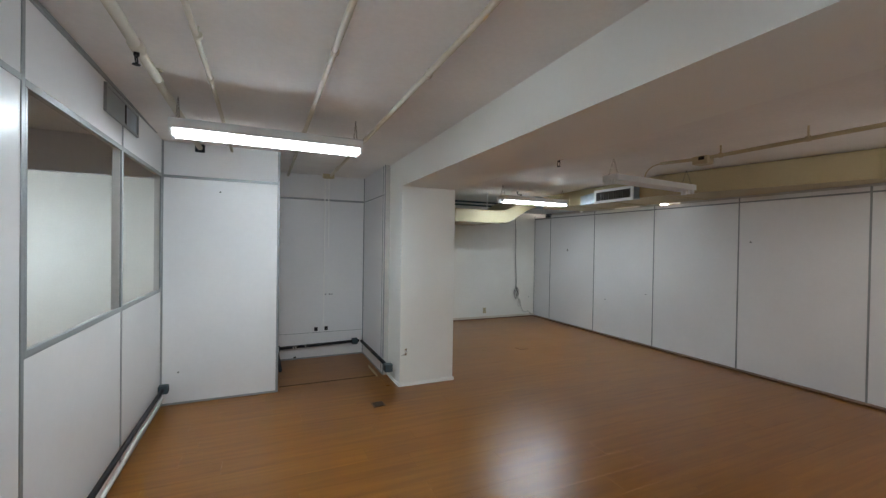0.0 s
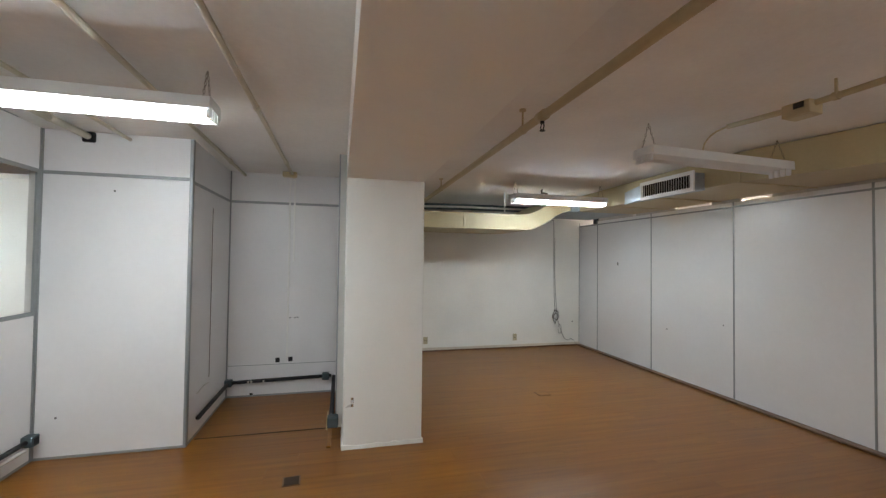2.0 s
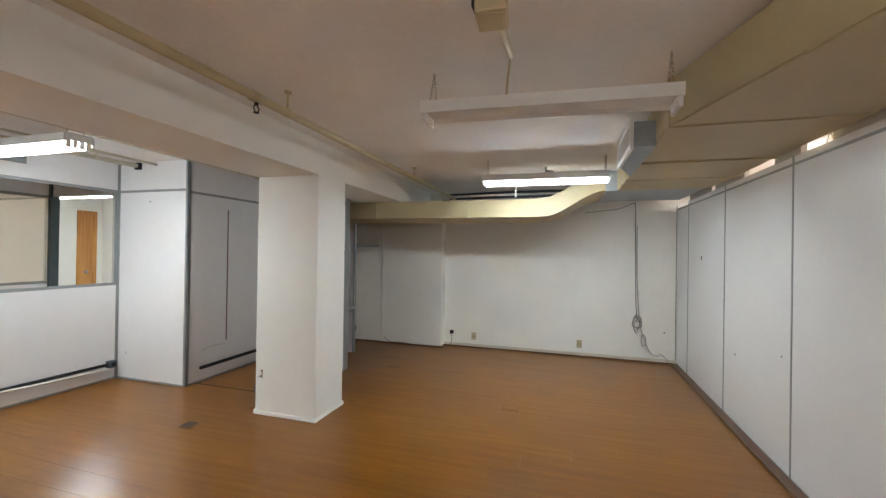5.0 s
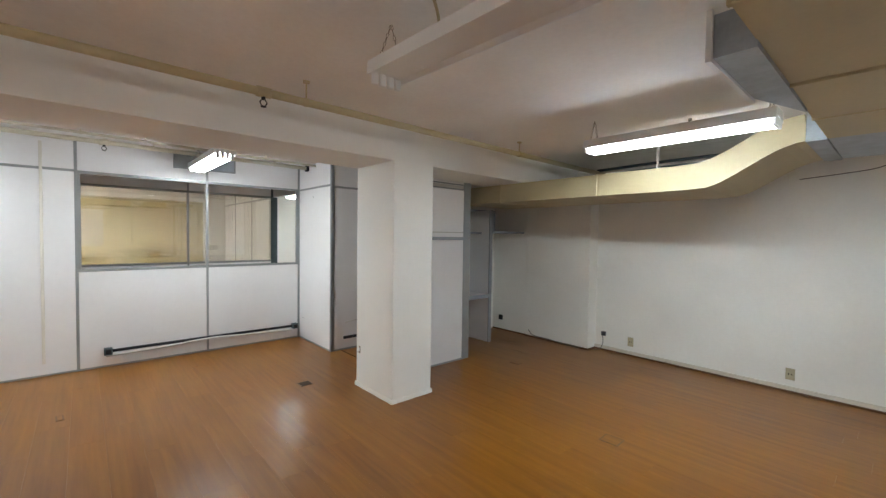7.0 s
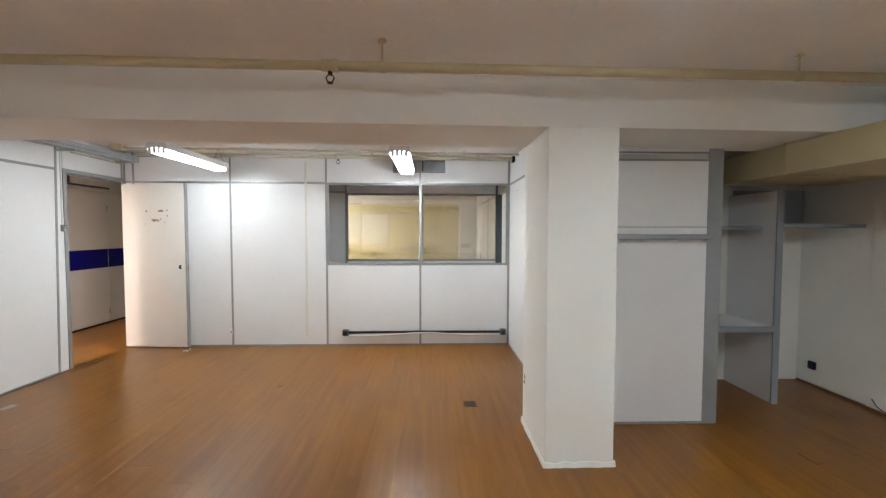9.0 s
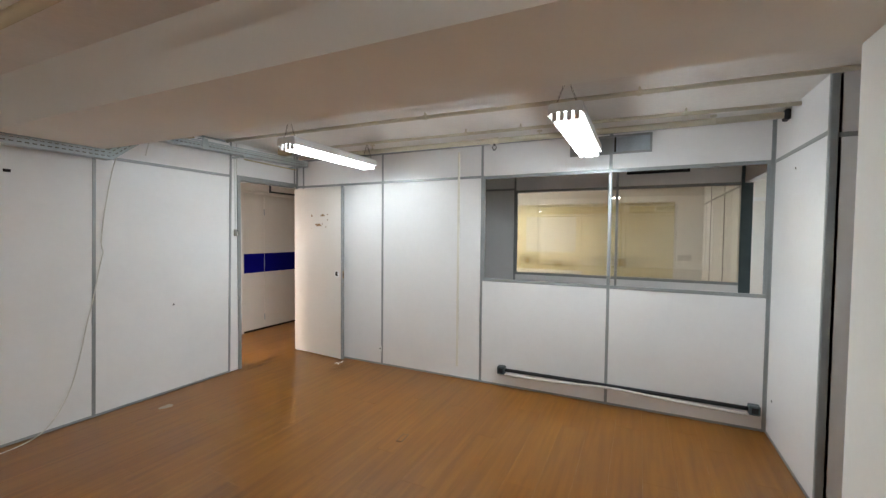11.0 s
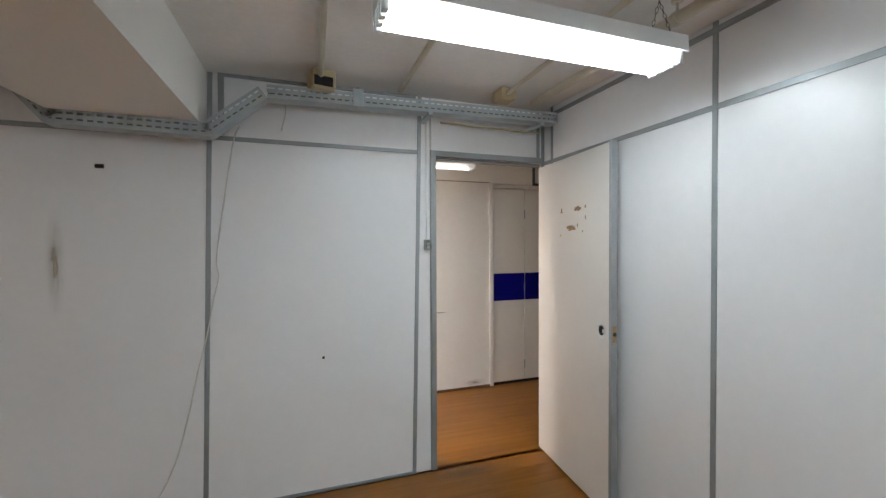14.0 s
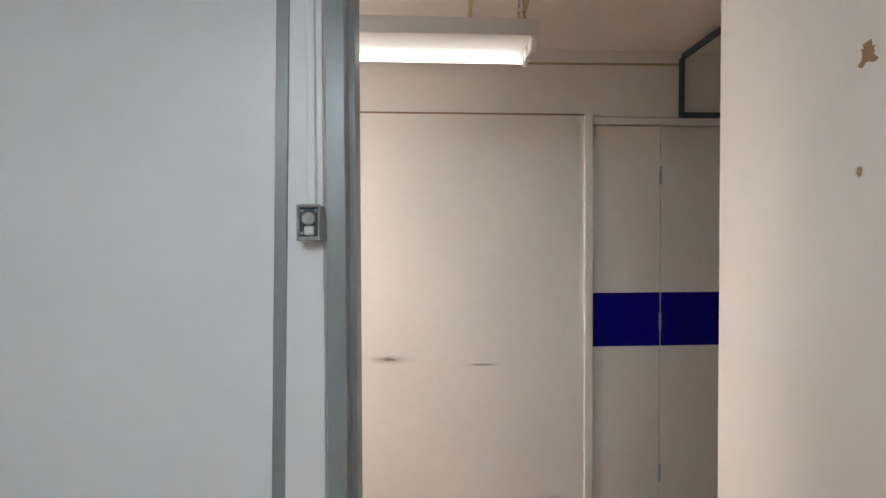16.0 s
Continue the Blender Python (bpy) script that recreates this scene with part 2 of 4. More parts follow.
bm = bmesh.new()
box(bm, 1.78, 2.41, 4.54, 4.985, 0.0, 2.152)
soften(bm, 0.006, 2)
column = structure(part("column", bm, M_BEAM), "white painted square concrete column with scuffed foot", "column")


def partition(name, axis, face, out, solids, panels, rails, label, depth=0.05, panel_mat=None, core=None):
    """A demountable partition. axis: the one that its face crosses; out: the way it faces (+1, -1). solids, panels, rails: (a0, a1, z0, z1)."""
    def place(r, d0, d1):
        lo, hi = sorted((face + out * d0, face + out * d1))
        return (lo, hi, r[0], r[1], r[2], r[3]) if axis == "x" else (r[0], r[1], lo, hi, r[2], r[3])
    bm = bmesh.new()
    for r in solids:
        box(bm, *place(r, -depth, -0.008))
    wall = structure(part(name, bm, core or M_CORE), label, "wall")
    for r in panels:
        bm = bmesh.new()
        box(bm, *place((r[0] + 0.006, r[1] - 0.006, r[2] + 0.006, r[3] - 0.006), -0.009, 0.0))
        soften(bm, 0.0015)
        part("panel", bm, panel_mat or M_PANEL, wall)
    for r in rails:
        bm = bmesh.new()
        box(bm, *place(r, -0.008, 0.004))
        soften(bm, 0.0015)
        part("trim", bm, M_RAIL, wall)
    return wall


def grid(seams, z0, z1, rail, w=0.026, foot=True, top=2.62):
    """Panels and rails of a plain run with a seam at each of the given places."""
    panels, rails = [], []
    for a, b in zip(seams, seams[1:]):
        panels += [(a, b, z0, rail), (a, b, rail, top)]
        rails += [(a + w / 2, b - w / 2, rail - w / 2, rail + w / 2)]
        if foot:
            rails += [(a + w / 2, b - w / 2, z0, z0 + 0.02)]
    rails += [(s - w / 2, s + w / 2, z0, top) for s in seams]
    return panels, rails


H = 0.013
# west wall, with the window opening
p, r = grid([YS, 0.01, 1.23, 2.455], 0, 0, RAIL)
for a, b in ((2.455, 3.675), (3.675, CLY)):
    p += [(a, b, 0, 1.075), (a, b, 2.13, 2.62)]
    r += [(a + H, b - H, 0, 0.02), (a + H, b - H, 1.06, 1.09), (a + H, b - H, 2.105, 2.135)]
r += [(s - H, s + H, 0, 2.62) for s in (3.675, CLY - H)] + [(2.468, 2.488, 1.09, 2.105), (4.80, CLY - 2 * H, 1.09, 2.105)]
partition("wall_west", "x", XW, 1, [(YS, 2.455, 0, 2.62), (2.455, CLY, 0, 1.075), (2.455, CLY, 2.12, 2.62), (3.66, 3.69, 1.075, 2.12), (4.81, 5.0, 0, 2.62)],
          p, r, "white laminate office partition with grey profiles and open window")
structure(boxes("trim_west_ceiling", [(XW + 0.0005, XW + 0.014, YS + 0.03, 4.83, 2.446, 2.468)], M_RAIL), "grey profile along the ceiling edge", "trim")
# south wall, with the doorway
p, r = grid([0.545, 1.775, 2.995, 4.215, 5.435, XE], 0, 0, 2.15)
p += [(0.458, 0.545, 0, 2.62), (XW, 0.458, 2.15, 2.62)]
r += [(0.418, 0.458, 0, 2.17), (XW + 0.02, 0.418, 2.13, 2.17), (XW, XW + 0.02, 0, 2.62), (-0.385, -0.36, 2.16, 2.62)]
partition("wall_south", "y", YS, 1, [(0.43, XE, 0, 2.62), (XW, 0.43, 2.145, 2.62)], p, r, "white laminate office partition with grey profiles and a doorway", 0.11)
for child in bpy.data.objects["wall_south"].children:      # two joints of the old partition stand out of plumb
    for q in child.data.vertices:
        if 0.50 < q.co.x < 0.60 or 1.74 < q.co.x < 1.81:
            q.co.x += 0.019 * (1.75 - q.co.z)
structure(boxes("door_frame", [(0.420, 0.458, YS - 0.118, YS - 0.008, 0, 2.15), (0.406, 0.420, YS - 0.118, YS - 0.05, 0, 2.136), (XW, 0.420, YS - 0.118, YS - 0.05, 2.12, 2.136)], M_RAIL), "grey metal door frame with a stop", "door frame")
# the same wall seen from the hall
p, r = grid([0.545, 1.775, 2.995], 0, 0, 2.14)
partition("wall_south_hall_side", "y", YS - 0.115, -1, [(0.45, 3.0, 0, 2.62), (-4.0, XW - 0.12, 0, 2.62), (XW - 0.12, 0.45, 2.14, 2.62)], p, r, "white laminate partition towards the hall", 0.004)
# east wall
p, r = grid([YS, 1.12, 2.34, 3.56, 4.775, 6.0, 7.22], 0, 0, 2.12, w=0.018, top=2.178)
p += [(7.22, YN, 0, 2.12)]
r += [(7.22 + H, YN, 0, 0.02), (7.22 + H, YN, 2.107, 2.133)]
partition("wall_east", "x", XE, -1, [(YS, 7.22, 0, 2.178), (7.22, YN, 0, 2.13)], p, r, "white laminate office partition with grey seams below an air duct")
structure(boxes("wall_packing", [(XE + 0.005, XE + 0.04, a, b, 2.176, 2.34) for a, b in ((YS, 4.36), (4.70, 5.05), (5.58, 6.30), (6.40, 7.2))], M_CORE), "wooden packing between partition and duct", "trim")
# closet box: front and side, and the alcove behind
p, r = grid([XW, CLX], 0, 0, 2.12)
r = [q for q in r if q[1] - q[0] > 0.03] + [(XW, XW + 0.012, 0, 2.62), (CLX - 0.02, CLX, 0, 2.62)]
partition("wall_closet_front", "y", CLY, -1, [(XW, CLX, 0, 2.62)], p, r, "white laminate partition closing off a boxed-in corner")
p, r = grid([CLY, ALY], 0, 0, 2.10)
r = [q for q in r if q[1] - q[0] > 0.03] + [(CLY, CLY + 0.035, 0, 2.62), (ALY - 0.015, ALY, 0, 2.62)]
partition("wall_closet_side", "x", CLX, 1, [(CLY + 0.05, ALY, 0, 2.62)], p, r, "white laminate partition side with grey corner profile")
p, r = grid([CLX, PX0], 0, 0, 2.10)
r = [q for q in r if q[1] - q[0] > 0.03] + [(CLX, CLX + 0.012, 0, 2.62), (PX0 - 0.012, PX0, 0, 2.62)]
partition("wall_alcove_back", "y", ALY, -1, [(CLX, PX0, 0, 2.62)], p, r, "white laminate partition at the back of an alcove")
p, r = grid([4.985, 5.06, ALY], 0, 0, 2.10, w=0.010)
partition("wall_alcove_side", "x", PX0, -1, [(4.985, ALY, 0, 2.62)], p, r, "white laminate partition beside the column", 0.06)
partition("wall_behind_column", "x", PX1, 1, [(4.985, ALY + 0.055, 0, 2.62)], [(4.985, 5.95, 0, 1.54), (4.985, 5.95, 1.54, 2.05), (4.985, 5.95, 2.09, 2.62)],
          [(4.985, 5.94, 0, 0.02), (4.985, 5.94, 2.045, 2.06), (4.985, 5.94, 2.10, 2.115), (5.94, 6.055, 0, 2.62)], "white laminate partition behind the column with grey end post", 0.06)

structure(boxes("trim_corner", [(5.912, 5.921, YN - 0.006, YN, 0.06, 2.18)], M_RAIL), "grey corner profile beside the end wall", "trim")
# masonry
structure(boxes("wall_north", [(-4.5, 6.2, YN, YN + 0.2, 0, 2.7)], M_WALL), "off-white painted plaster wall with scuffs and cables", "wall")
structure(boxes("pilaster", [(1.60, 2.62, 7.54, YN + 0.01, 0, 2.6)], M_WALL, bevel=0.006), "off-white plastered pilaster on the end wall", "wall")
structure(boxes("wall_niche", [(0.53, 0.60, ALY + 0.05, YN, 0, 2.62), (CLX - 0.05, PX1 - 0.02, ALY + 0.002, ALY + 0.05, 0, 2.62)], M_WALL), "off-white wall at the back of the shelf niche", "wall")

# neighbouring spaces, closing the place
structure(boxes("wall_neighbour_east", [(7.6, 7.7, -0.3, 8.0, 0, 2.7), (5.98, 7.7, -0.4, -0.3, 0, 2.7)], M_HALL), "plain cream wall of the room next door", "wall")
structure(boxes("wall_hall_south", [(-0.62, 3.2, -1.55, -1.45, 0, 2.7)], M_HALL), "cream painted hall wall with scuff marks", "wall")
structure(boxes("wall_hall_east", [(3.1, 3.2, -1.45, -0.22, 0, 2.7)], M_HALL), "cream painted hall end wall", "wall")
structure(boxes("wall_hall_above_cupboard", [(-4.0, -0.62, -1.56, -1.45, 2.18, 2.7)], M_HALL), "cream painted hall wall above the cupboard", "wall")
structure(boxes("wall_hall_west", [(-4.1, -4.0, -1.6, -0.22, 0, 2.7)], M_HALL), "cream painted hall end wall", "wall")
structure(boxes("wall_passage_end", [(X2 - 0.05, XW - 0.05, 4.89, 4.95, 2.10, 2.65), (X2, XW - 0.05, 0.9, 0.95, 0, 2.65)], M_PANEL), "partition header at the end of the passage", "wall")
far_wall = structure(boxes("wall_far_room", [(-4.85, -4.755, 0.2, 4.9, 0, 2.7), (-4.755, X2 - 0.05, 0.2, 0.3, 0, 2.7)], M_HALL), "yellowed and stained wall of the room beyond the glass", "wall")
boxes("yellowed_field", [(-4.756, -4.75, 0.3, 4.47, 0.79, 2.15)], M_YELLOW, far_wall, "yellowed and stained paint")
boxes("header", [(-4.755, -4.66, 0.3, 4.47, 2.15, 2.62)], M_HALL, far_wall, "white painted header", 0.004)
boxes("pier", [(-4.755, -4.70, 4.47, 4.899, 0, 2.62)], M_HALL, far_wall, "white painted pier", 0.004)
boxes("junction_plate", [(-4.70, -4.685, 4.53, 4.74, 1.12, 1.22)], M_CORE, far_wall, "grey wall plate", 0.003)
structure(boxes("wall_far_room_north", [(-4.75, X2 - 0.055, 4.90, 4.95, 0, 2.7)], M_PANEL), "white partition between the far room and the passage", "wall")
far_north = bpy.data.objects["wall_far_room_north"]
boxes("trim", [(-4.70, X2 - 0.056, 4.894, 4.90, 2.08, 2.106)], M_RAIL, far_north)
for x in (-3.9, -2.8):
    boxes("trim", [(x, x + 0.026, 4.893, 4.90, 0, 2.62)], M_RAIL, far_north)
for name, r in (("wall_passage_north", (-4.3, -0.47, 7.2, 7.3, 0, 2.7)), ("wall_passage_far_end", (-4.4, -4.3, 4.95, YN, 0, 2.7)), ("wall_passage_closet", (-0.49, -0.47, 5.0, 7.2, 0, 2.7))):
    structure(boxes(name, [r], M_WALL), "pale painted wall at the end of the passage", "wall")
p, r = grid([0.95, 1.23, 2.455], 0, 0, RAIL)
for a, b in ((2.455, 3.675), (3.675, 4.89)):
    p += [(a, b, 0, 1.05), (a, b, 2.11, 2.62)]
    r += [(a + H, b - H, 0, 0.02), (a + H, b - H, 1.03, 1.06), (a + H, b - H, 2.08, 2.11)]
r += [(s - H, s + H, 0, 2.62) for s in (3.675, 4.877)] + [(2.468, 2.49, 1.06, 2.08)]
glazed = partition("wall_passage_west", "x", X2, 1, [(0.95, 2.455, 0, 2.62), (2.455, 4.89, 0, 1.04), (2.455, 4.89, 2.10, 2.62), (3.66, 3.69, 1.04, 2.10), (4.861, 4.89, 1.04, 2.10)],
                   p, r, "laminate partition with a glazed window across the passage")
for i, (a, b) in enumerate(((2.475, 3.66), (3.69, 4.86))):
    structure(boxes("window_%d" % (i + 1), [(X2 - 0.028, X2 - 0.023, a, b, 1.045, 2.095)], M_GLASS), "glass pane with reflective film in grey frame", "window")
# long flat near-black strip on the header
boxes("slot", [(X2 + 0.0005, X2 + 0.006, 3.77, 4.40, 2.245, 2.283)], M_DARK, glazed, "long dark strip on the header")
boxes("end_post", [(X2 - 0.05, X2 + 0.03, 4.862, 4.96, 0, 2.6)], M_TEAL, glazed, "dark end post of the partition")

# ------------------------------------------------------------------ floor
structure(boxes("floor", [(-6.0, 8.0, -3.2, 8.6, -0.15, -0.012)], M_UNDER), "orange-brown wood laminate floor with a satin sheen", "floor")
floor_ob = bpy.data.objects["floor"]
PW, PL = 0.195, 1.36


def plank_mesh(length, name="plank"):
    bm = bmesh.new()
    box(bm, 0, length - 0.0004, 0, PW - 0.0004, -0.012, 0.0)
    bmesh.ops.bevel(bm, geom=[e for e in bm.edges if min(q.co.z for q in e.verts) > -0.001], offset=0.0003, segments=1, affect="EDGES")
    ob = finish(name, bm, M_FLOOR)
    me = ob.data
    bpy.data.objects.remove(ob)
    return me


PLANKS = {}


def lay(x0, x1, y0, y1, seed):
    rng = random.Random(seed)
    y = y0
    while y < y1 - 0.01:
        x = x0 - rng.uniform(0.05, 0.95) * PL
        while x < x1:
            a, b = max(x, x0), min(x + PL, x1)
            if b - a > 0.03:
                key = round(b - a, 4)
                if key not in PLANKS:
                    PLANKS[key] = plank_mesh(key)
                ob = new("plank", PLANKS[key])
                ob.location = (a, y, 0)
                ob.parent = floor_ob
            x += PL
        y += PW


# ------------------------------------------------------------------ fluorescent fixtures
def chain(bm, a, b, link=0.022):
    a, b = Vector(a), Vector(b)
    n = max(2, int((b - a).length / link))
    for i in range(n):
        p, q = a.lerp(b, i / n), a.lerp(b, (i + 1) / n)
        mid, d = (p + q) / 2, (q - p)
        s = d.normalized().orthogonal().normalized() * (0.005 if i % 2 else 0.0)
        s2 = d.normalized().cross(d.normalized().orthogonal().normalized()) * (0.0 if i % 2 else 0.005)
        ring = [mid - d * 0.62, mid - d * 0.3 + s + s2, mid + d * 0.3 + s + s2, mid + d * 0.62, mid + d * 0.3 - s - s2, mid - d * 0.3 - s - s2, mid - d * 0.62]
        sweep(bm, ring, 0.0013, 4, False)


def fixture(x0, x1, y, z, lit, label, tubes=4, width=0.20, glow=None, bare=False):
    """A hanging tray with four tubes below, along x. z: the tubes' height."""
    lamp = thing("ceiling_light", label, "light fixture", "fluorescent ceiling lights", (0, 0, 0))
    bm = bmesh.new()
    prof = [(-width / 2, 0.017), (-width / 2 + 0.004, 0.077), (-width / 2 + 0.02, 0.084), (width / 2 - 0.02, 0.084), (width / 2 - 0.004, 0.077), (width / 2, 0.017),
            (width / 2 - 0.008, 0.016), (width / 2 - 0.03, 0.032), (-width / 2 + 0.03, 0.032), (-width / 2 + 0.008, 0.016)]
    ends = [[bm.verts.new((x, y + a, z + b)) for a, b in prof] for x in (x0, x1)]
    for k in range(len(prof)):
        bm.faces.new((ends[0][k], ends[0][(k + 1) % len(prof)], ends[1][(k + 1) % len(prof)], ends[1][k]))
    bm.faces.new(ends[0][::-1]), bm.faces.new(ends[1])
    part("housing", bm, M_WHITE, lamp)
    for i in range(tubes):
        ty = y + (i - (tubes - 1) / 2) * (width - 0.075) / (tubes - 1)
        if not bare or i in lit:
            bm = bmesh.new()
            sweep(bm, [(x0 + 0.025, ty, z), (x1 - 0.025, ty, z)], 0.0135, 10)
            part("tube", bm, (glow or M_TUBE_ON) if i in lit else M_TUBE_OFF, lamp, "lit fluorescent tube" if i in lit else "unlit fluorescent tube", True)
        for x, s in ((x0, 1), (x1, -1)):
            bm = bmesh.new()
            box(bm, min(x, x + s * 0.022), max(x, x + s * 0.022), ty - 0.015, ty + 0.015, z - 0.022, z + 0.032)
            soften(bm, 0.006, 2)
            part("lamp_holder", bm, M_WHITE, lamp)
    for x, s in ((x0 + 0.04, 1), (x1 - 0.04, -1)):
        bm = bmesh.new()
        top = (x, y, ceil(y))
        for a in (-0.06, 0.06):
            chain(bm, (x, y + a, z + 0.083), top)
        part("chain", bm, M_CHAIN, lamp)
    return lamp


fixture(-0.10, 1.05, 1.27, 2.245, (0, 1, 2, 3), "lit white four-tube fluorescent fixture hanging on chains")
fixture(-0.13, 1.10, 3.52, 2.22, (0, 1, 2, 3), "lit white four-tube fluorescent fixture hanging near window", glow=M_TUBE_WINDOW)
lamp_bare = fixture(3.735, 4.965, 3.57, 2.207, (), "white fluorescent fixture without tubes hanging on chains", bare=True)
lamp_bare.matrix_basis = Matrix.Translation((3.735, 3.57, 2.207)) @ pose(0, 0, 0, 0, 1.2, 0) @ Matrix.Translation((-3.735, -3.57, -2.207))
fixture(3.66, 4.86, 5.58, 2.19, (0, 1, 2, 3), "lit white fluorescent fixture hanging beside the air duct", glow=M_TUBE_NEW)
fixture(3.95, 5.15, 1.22, 2.22, (0, 1, 2, 3), "lit white four-tube fluorescent fixture hanging on chains", glow=M_TUBE_FRESH)
fixture(-0.15, 1.07, -0.78, 2.205, (0,), "white fluorescent fixture with one lit tube in the hall", glow=M_TUBE_DIM, bare=True)
# added fill light, out of view: carries most of the hall's brightness
fixture(1.55, 2.75, -0.78, 2.18, (0, 1, 2), "added out-of-view fill fixture that brightens the hall", glow=M_TUBE_FILL, bare=True)
fixture(-2.9, -1.7, 5.65, 2.22, (0, 1, 2, 3), "lit white fluorescent fixture beyond the passage", glow=M_TUBE_NEW)
fixture(-3.9, -2.7, 1.1, 2.25, (0, 1, 2, 3), "lit white fluorescent fixture in the far room", glow=M_TUBE_ROOM)
fixture(6.3, 7.5, 5.2, 2.25, (0, 1, 2, 3), "lit white fluorescent fixture in the room next door", glow=M_TUBE_FAR)

# ------------------------------------------------------------------ door leaf
def door_leaf():
    ang = math.atan2(0.07, 0.83)
    door = thing("door_1", "white laminate door standing open, worn and without handle", "door", at=(-0.395, -0.125, 0))
    door.rotation_euler = (0, 0, -ang)
    tagged(door, kind="structure")
    bm = bmesh.new()
    box(bm, -0.035, 0.0, 0.0, 0.822, 0.015, 2.10)
    soften(bm, 0.002)
    part("leaf", bm, M_DOORLAM, door)
    bm = bmesh.new()
    box(bm, -0.037, 0.002, 0.822, 0.845, 0.013, 2.104)
    soften(bm, 0.002)
    part("edge_profile", bm, M_RAIL, door, "grey door edge profile")
    return door


DOOR = door_leaf()

# ------------------------------------------------------------------ air ducts
def duct_main():
    d = thing("air_duct", "cream painted sheet-metal air duct along the ceiling", "air duct")
    line = [(5.0, 6.30), (5.0, 5.62), (5.0, 4.88), (5.0, 3.93), (5.56, 2.15), (5.56, YS + 0.01)]
    for (xa, ya), (xb, yb) in zip(line, line[1:]):
        bm = bmesh.new()
        ring = [(xa, ya), (xb, yb + 0.002), (XE - 0.045, yb + 0.002), (XE - 0.045, ya)]
        lo = [bm.verts.new((x, y, 2.195 + 0.004 * math.sin(3 * y))) for x, y in ring]
        hi = [bm.verts.new((x, y, ceil(y) - 0.008)) for x, y in ring]
        bm.faces.new(lo), bm.faces.new(hi[::-1])
        for k in range(4):
            bm.faces.new((lo[k], lo[(k + 1) % 4], hi[(k + 1) % 4], hi[k]))
        bmesh.ops.recalc_face_normals(bm, faces=bm.faces)
        bmesh.ops.bevel(bm, geom=list(bm.edges), offset=0.006, segments=2, affect="EDGES")
        part("section", bm, M_DUCT, d)
    for x, y in line[1:5]:
        boxes("flange", [(x - 0.004, XE - 0.05, y - 0.008, y + 0.008, 2.184, 2.22), (x - 0.005, x + 0.01, y - 0.01, y + 0.01, 2.184, ceil(y) - 0.01)], M_DUCT, d, bevel=0.003)
    return d


duct_main()

# ------------------------------------------------------------------ branch duct, grille
def strip_solid(bm, top, bottom, y0, y1):
    """A solid between two lines of (x, z), from y0 to y1."""
    rows = [[bm.verts.new((x, y, z)) for x, z in line] for line in (top, bottom) for y in (y0, y1)]
    tf, tb, bf, bb = rows
    for k in range(len(top) - 1):
        for a, b in ((tf, tb), (bb, bf), (bf, tf), (tb, bb)):
            bm.faces.new((a[k], a[k + 1], b[k + 1], b[k]))
    for k in (0, -1):
        bm.faces.new((tf[k], tb[k], bb[k], bf[k]))


def duct_branch():
    d = thing("air_duct", "cream painted flat air duct bending down along the end wall", "air duct")
    def ease(t):
        return t * t * (3 - 2 * t)
    top = [(1.35, 2.13), (2.6, 2.13), (4.10, 2.13)] + [(4.15 + 0.72 * t, 2.13 + 0.27 * ease(t)) for t in (k / 10 for k in range(1, 11))]
    bot = [(1.35, 1.918), (2.6, 1.918), (4.10, 1.918)] + [(4.20 + 0.70 * t, 1.918 + 0.292 * ease(t)) for t in (k / 10 for k in range(1, 11))]
    bm = bmesh.new()
    strip_solid(bm, top, bot, 6.35, 7.36)
    part("duct_body", bm, M_DUCT, d)
    for x in (2.05, 3.3):
        boxes("flange", [(x, x + 0.025, 6.343, 7.365, 1.911, 2.137)], M_DUCT, d, bevel=0.003)
    boxes("collar", [(4.885, 5.0, 6.32, 7.36, 2.195, 2.415)], M_GALV, d, "bare galvanised collar", 0.004)
    boxes("elbow", [(5.0, 5.86, 6.304, 7.36, 2.205, 2.405)], M_GALV, d, "bare galvanised elbow", 0.004)
    for x in (3.88, 2.2):
        boxes("strap", [(x, x + 0.018, 6.356, 6.362, 2.12, ceil(6.36))], M_WHITE, d, "white hanger strap")
    return d


duct_branch()


